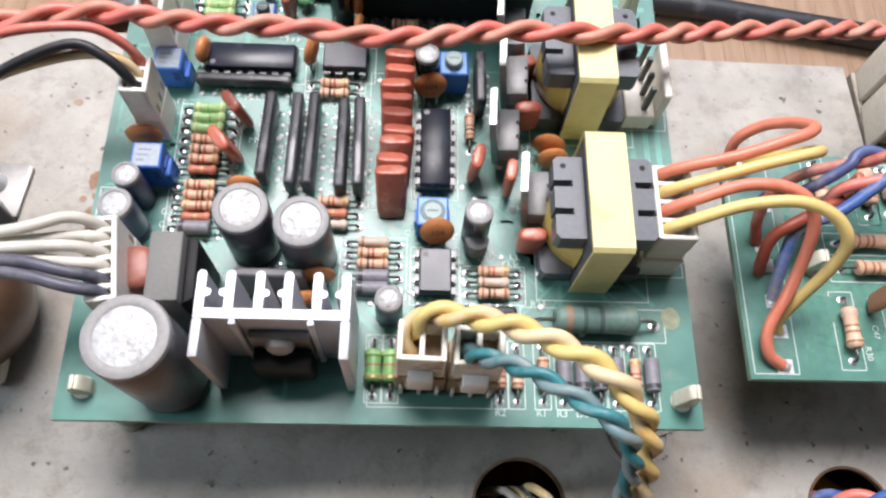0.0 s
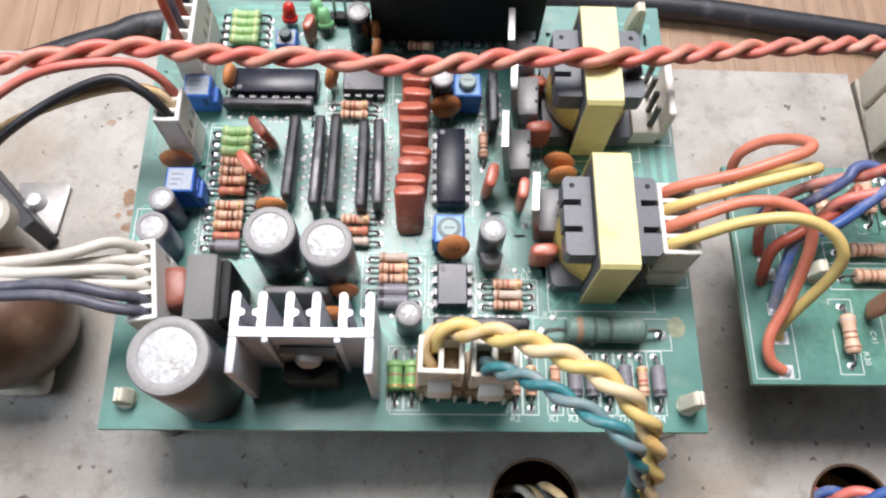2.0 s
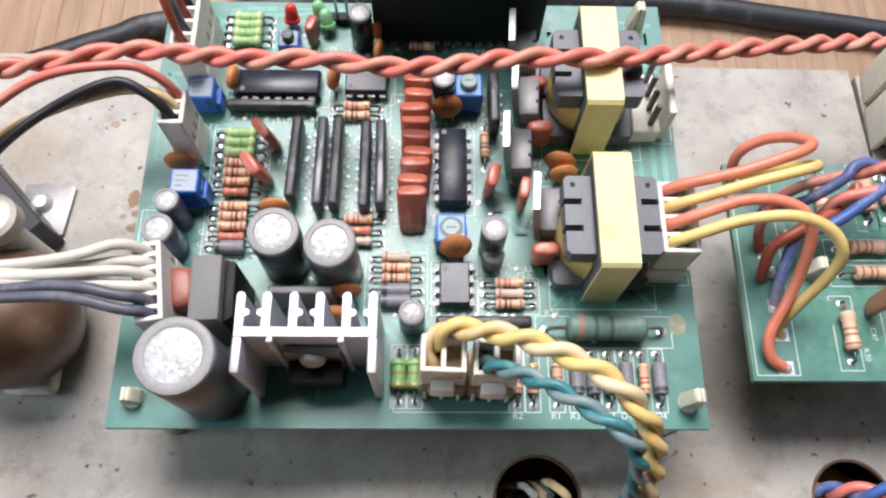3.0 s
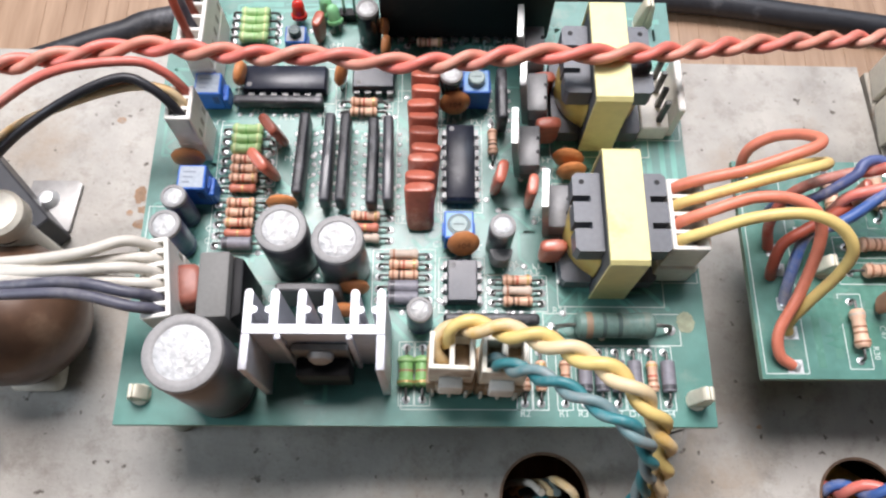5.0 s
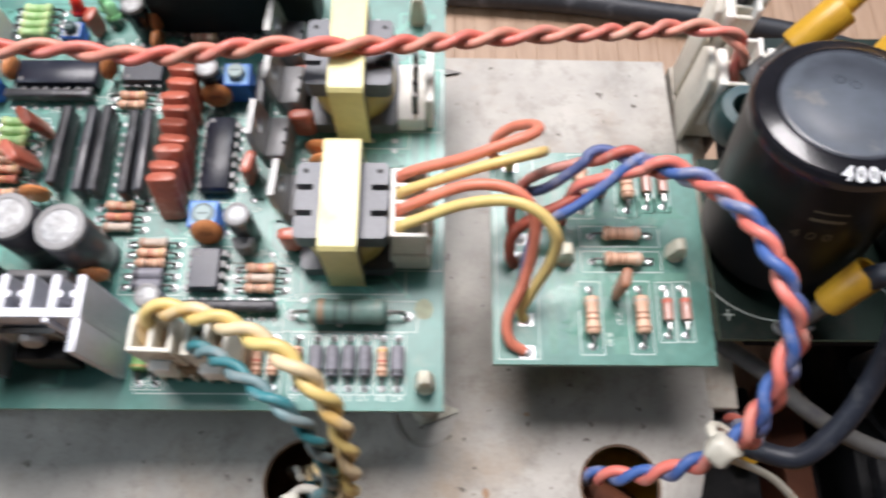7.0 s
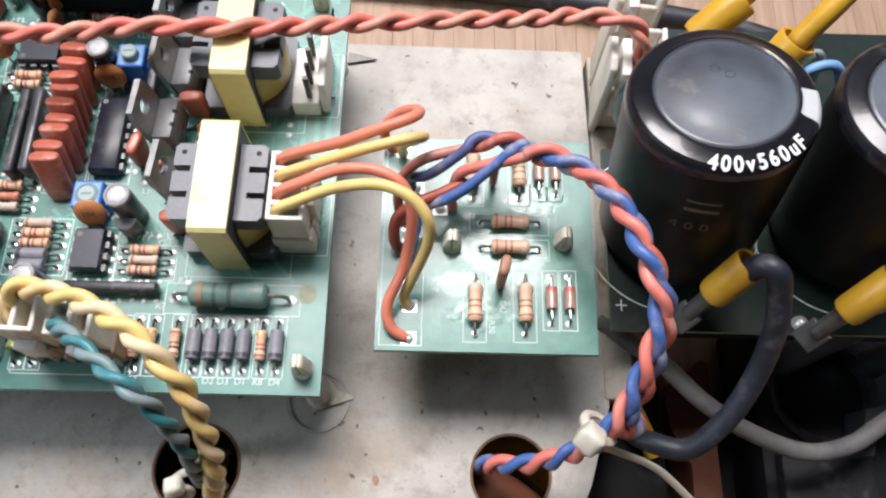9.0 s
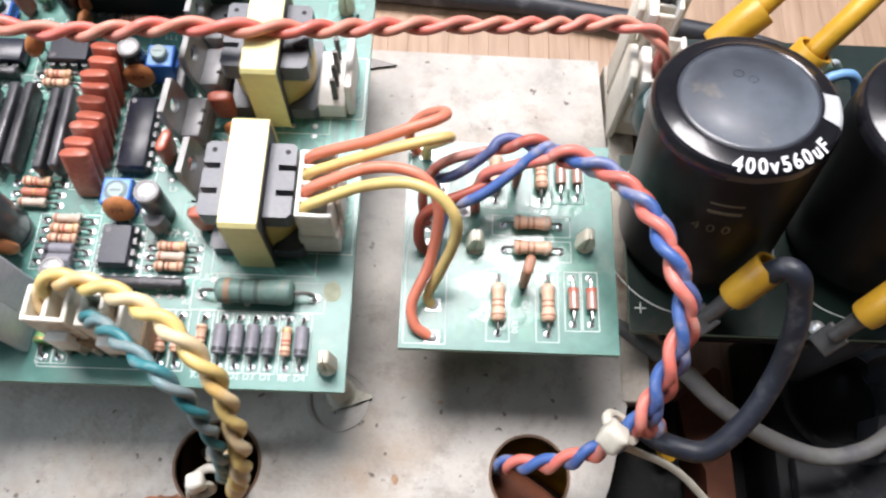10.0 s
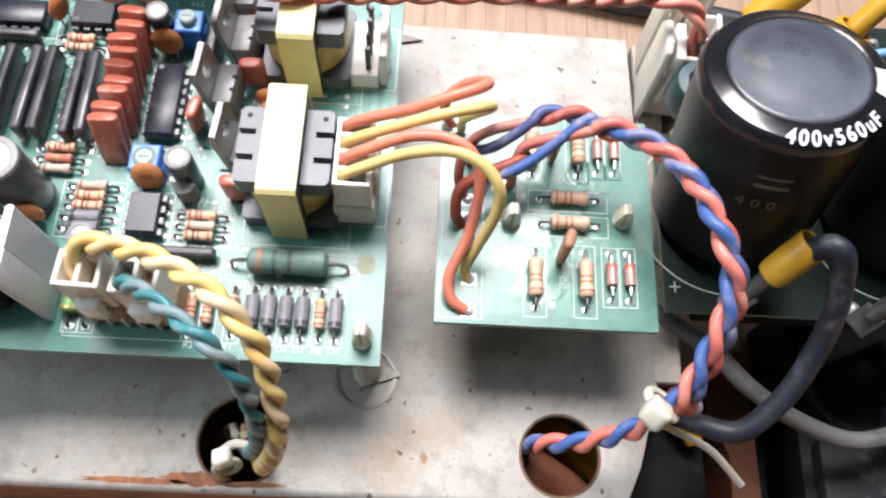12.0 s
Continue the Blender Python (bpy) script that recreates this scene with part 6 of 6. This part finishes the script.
# white plug connectors at the chassis corner
def plug(x, y, w, d, h, rz, label, ways):
    """An open nylon plug: shell, thick side cheek, walls with a latch prong, dividers and dark contacts."""
    ob = thing("plug_connector", at(x, y, PLATE + 0.4, 0, 0, rz), label, "connector", "plug connectors")
    low = h * 0.62
    part("shell", box(-w / 2, w / 2, -d / 2, d / 2, 0.2, low, 0.5, 1), M["cream"], ob)
    cheek = prism([(-d / 2 - 1.5, 0), (d / 2 - 1, 0), (d / 2 - 1, h - 4), (d / 2 - 3.5, h - 0.6), (-d / 2 + 2, h), (-d / 2 - 0.5, h - 1.6), (-d / 2 - 1.5, h - 5)], -0.9, 0.9, None, 0.35)
    cheek.transform(Matrix(((0, 0, 1, -w / 2 - 0.6), (1, 0, 0, 0), (0, 1, 0, 0.2), (0, 0, 0, 1))))
    part("cheek", cheek, M["cream"], ob, "thick yellowed side cheek")
    part("rib", box(-w / 2 + 1.6, -w / 2 + 4.2, -d / 2 - 0.8, d / 2 - 2, low * 0.4, h - 2.4, 0.7, 2), M["white"], ob)
    part("wall", box(w / 2 - 1.2, w / 2, -d / 2, d / 2, low - 1, h, 0.3, 1), M["white"], ob)
    part("end_wall", box(-w / 2 + 4.2, w / 2 - 1.2, d / 2 - 1.2, d / 2, low - 1, h - 0.6, 0.3, 1), M["white"], ob)
    part("front_wall", box(-w / 2 + 4.2, w / 2 - 1.2, -d / 2, -d / 2 + 1.2, low - 1, h - 3.4, 0.3, 1), M["cream"], ob)
    for k in range(ways):
        yy = -d / 2 + d * (k + 1) / (ways + 1)
        part("divider", box(-w / 2 + 4.2, w / 2 - 1.2, yy - 0.45, yy + 0.45, low - 1, h - 2.6, 0.2, 1), M["cream"], ob)
        part("contact", box(0.6, 1.8, yy + 1.4, yy + 2.4, low - 1, h - 4.5, 0.1, 1), M["dark_lead"], ob)
    part("latch_prong", box(w / 2 + 0.1, w / 2 + 1.5, -1.8, 1.4, low * 0.6, h + 2.2, 0.4, 2), M["white"], ob)
    return ob


plug(131.8, 84.8, 12.0, 12.0, 29, -4, "yellowed white plug connector with red wires", 1)
plug(131.6, 97.6, 9.5, 9.0, 36, -6, "yellowed white plug connector with dark wire", 2)
tw = thing("coil_former", at(133, 72.5, 0), "dark teal round inductor beside the plug", "inductor")
bm = lathe([(3.2, 0.2), (6.0, 0.4), (7.0, 2.5), (7.0, 8.5), (6.0, 10.6), (3.6, 10.8), (2.8, 9), (2.8, 1)], 28)
part("core", bm, M["teal_part"], tw)
wire("hookup_wire", [(132.5, 98, 12), (132.8, 98.6, 24), (134, 102, 31), (138, 118, 38), (150, 140, 36)], 1.6, "w_black", "black wire rising from the plug")
frame_bar = thing("side_frame", at(131.5, 101.6, TABLE), "rusty steel frame strip beside the chassis", "frame")
part("strip", box(-7, 0.0, -96, 0, 0, 56.5, 0.3, 1), M["rusty_strip"], frame_bar)

# ---- dark parts below the capacitor board ----
# black tray added to stand for the deep shade and hide the bench
tray = thing("base_tray", at(0, 0, TABLE), "black tray added for the deep shade under the capacitor board", "tray")
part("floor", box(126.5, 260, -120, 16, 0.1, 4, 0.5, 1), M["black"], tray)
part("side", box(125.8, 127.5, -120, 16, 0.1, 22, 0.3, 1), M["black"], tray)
fib = thing("fibre_strip", at(163.5, 10, TABLE + 4), "brown fibre insulation sheet with the shadow put into its colour", "insulation sheet")
part("sheet", prism([(-10, -60), (-1, -60), (-2.0, 12), (-4, 13), (-9, 9), (-15, 3), (-14, -6), (-9, -16)], 0.3, 20), M["fibre"], fib)
mot = thing("black_module", at(195, 10, TABLE), "dusty black moulded power module in shadow", "module")
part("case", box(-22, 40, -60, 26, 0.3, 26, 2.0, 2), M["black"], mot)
bm = lathe([(12, 26), (14.5, 26.5), (15, 29), (14, 30), (12.6, 29.4), (12, 27)], 40, None, Matrix.Translation((-4, 4, 0)))
part("rim", bm, M["black_dusty"], mot, "worn round rim")
part("dusty_cover", box(-19, 6, -52, -12, 26, 31, 1.5, 2), M["black_dusty"], mot)
part("screw", lathe([(0, 31.8), (2.0, 31.5), (2.3, 30)], 14, None, Matrix.Translation((10, 10, -4))), M["steel"], mot)
bkt = thing("steel_bracket", at(208, 2, TABLE), "bent steel bracket with its shadow put into the colour", "bracket")
# drawn in black instead of grey, so the colour holds the shadow
part("arm", prism([(-14, -6), (-11, -6), (-8, 4), (12, 8), (12, 10), (-11, 6)], 27, 38), M["black_bar"], bkt)
# plain black block and sheet added to keep this space dark
blk3 = thing("shadowed_block", at(138, 8, TABLE), "black block and sheet added for the shade below the board", "module")
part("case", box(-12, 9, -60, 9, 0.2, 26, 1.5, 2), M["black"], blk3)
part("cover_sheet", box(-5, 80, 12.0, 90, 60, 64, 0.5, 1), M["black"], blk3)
tube_y = thing("yellow_wire_bundle", at(0, 0, 0), "yellow insulated wires deep in shadow", "wire bundle")
part("strand", tube(spline([(120, -30, -50), (135, -24, -46), (150, -27, -46), (170, -38, -50)], 8), 4, 12), M["boot"], tube_y)
part("strand", tube(spline([(126, 20, -35), (131, 13, -33), (136, 6, -34), (142, -4, -40)], 8), 2.4, 12), M["boot"], tube_y)
# brown cable clamp seen through the second hole
clamp = thing("brown_cable", at(0, 0, 0), "brown insulated cable seen through the chassis hole", "cable")
part("sheath", tube(spline([(84, -8, -34), (96, -13, -31), (108, -20, -34), (120, -32, -38)], 8), 5.2, 16), M["fibre"], clamp)
part("inner", tube(spline([(88, -3, -48), (106, -4, -46), (124, -14, -48)], 8), 5.0, 16), M["boot"], clamp)

# ---- left of the large board ----
coil = thing("choke_coil", at(-89, 26, PLATE), "brown varnished choke coil with cream former", "choke")
part("winding", lathe([(5, 3), (11, 3.2), (14.6, 7), (16, 14), (15.4, 21), (12.4, 26), (7, 29), (0, 29.5)], 40), M["copper"], coil, smooth=60)
part("former_foot", box(-4, 8.5, -15.0, -7, 0.2, 5.0, 2.2, 3), M["cream"], coil, "cream plastic foot")
part("former_top", lathe([(0, 36), (4.5, 36), (5.4, 35), (5.4, 31), (4.4, 29.5), (0, 29.5)], 24, None, Matrix.Translation((2.0, 17.0, -3))), M["cream"], coil, "cream plastic rim")
part("former_neck", lathe([(3.8, 0.3), (3.8, 30)], 20, None, Matrix.Translation((2.0, 15.5, -3))), M["cream"], coil)
bar = thing("bracket_bar", at(-97, 57.5, PLATE, 0, 0, -46), "black painted flat bar fixed to the chassis", "bracket")
part("bar", box(-26, 13, -2.6, 2.6, 0.2, 13, 0.4, 1), M["black_bar"], bar)
part("gusset", prism([(-12, -7), (2, -4), (6, -2.7), (-12, -2.7)], 0.2, 9), M["cream"], bar)
plate2 = thing("mounting_tab", at(-91.5, 58.5, PLATE), "thin steel mounting tab with screw", "bracket")
part("tab", prism([(-7, -8), (4.6, -7), (5.8, 6), (4.6, 7), (-7, 7)], 0.1, 1.2, None, 0.2), M["steel"], plate2)
part("screw", lathe([(0, 3.2), (1.6, 3.0), (2.6, 2.0), (2.8, 1.2)], 20, None, Matrix.Translation((-2, 1.5, 0))), M["solder"], plate2, "round screw head")
gb = thing("corner_box", at(-104, -8, PLATE), "blue-grey metal box at the chassis corner", "box")
part("case", box(-14, 9, -14, 11, 0.2, 13, 0.6, 2), M["steel"], gb)

# black hose behind the chassis
hose = part("rubber_hose", tube(spline([(-260, 60, -67), (-170, 120, -67), (-125, 142, -67), (-107, 149.5, -67), (-88, 156.5, -67), (0, 170, -67), (92, 167, -67), (137, 161, -67), (184, 153, -67), (209, 145, -67), (236, 136, -67), (300, 105, -67)], 8), 4.4, 16), M["rubber"], None, smooth=60)
tagged(hose, "thick worn black rubber hose lying on the bench", "hose")
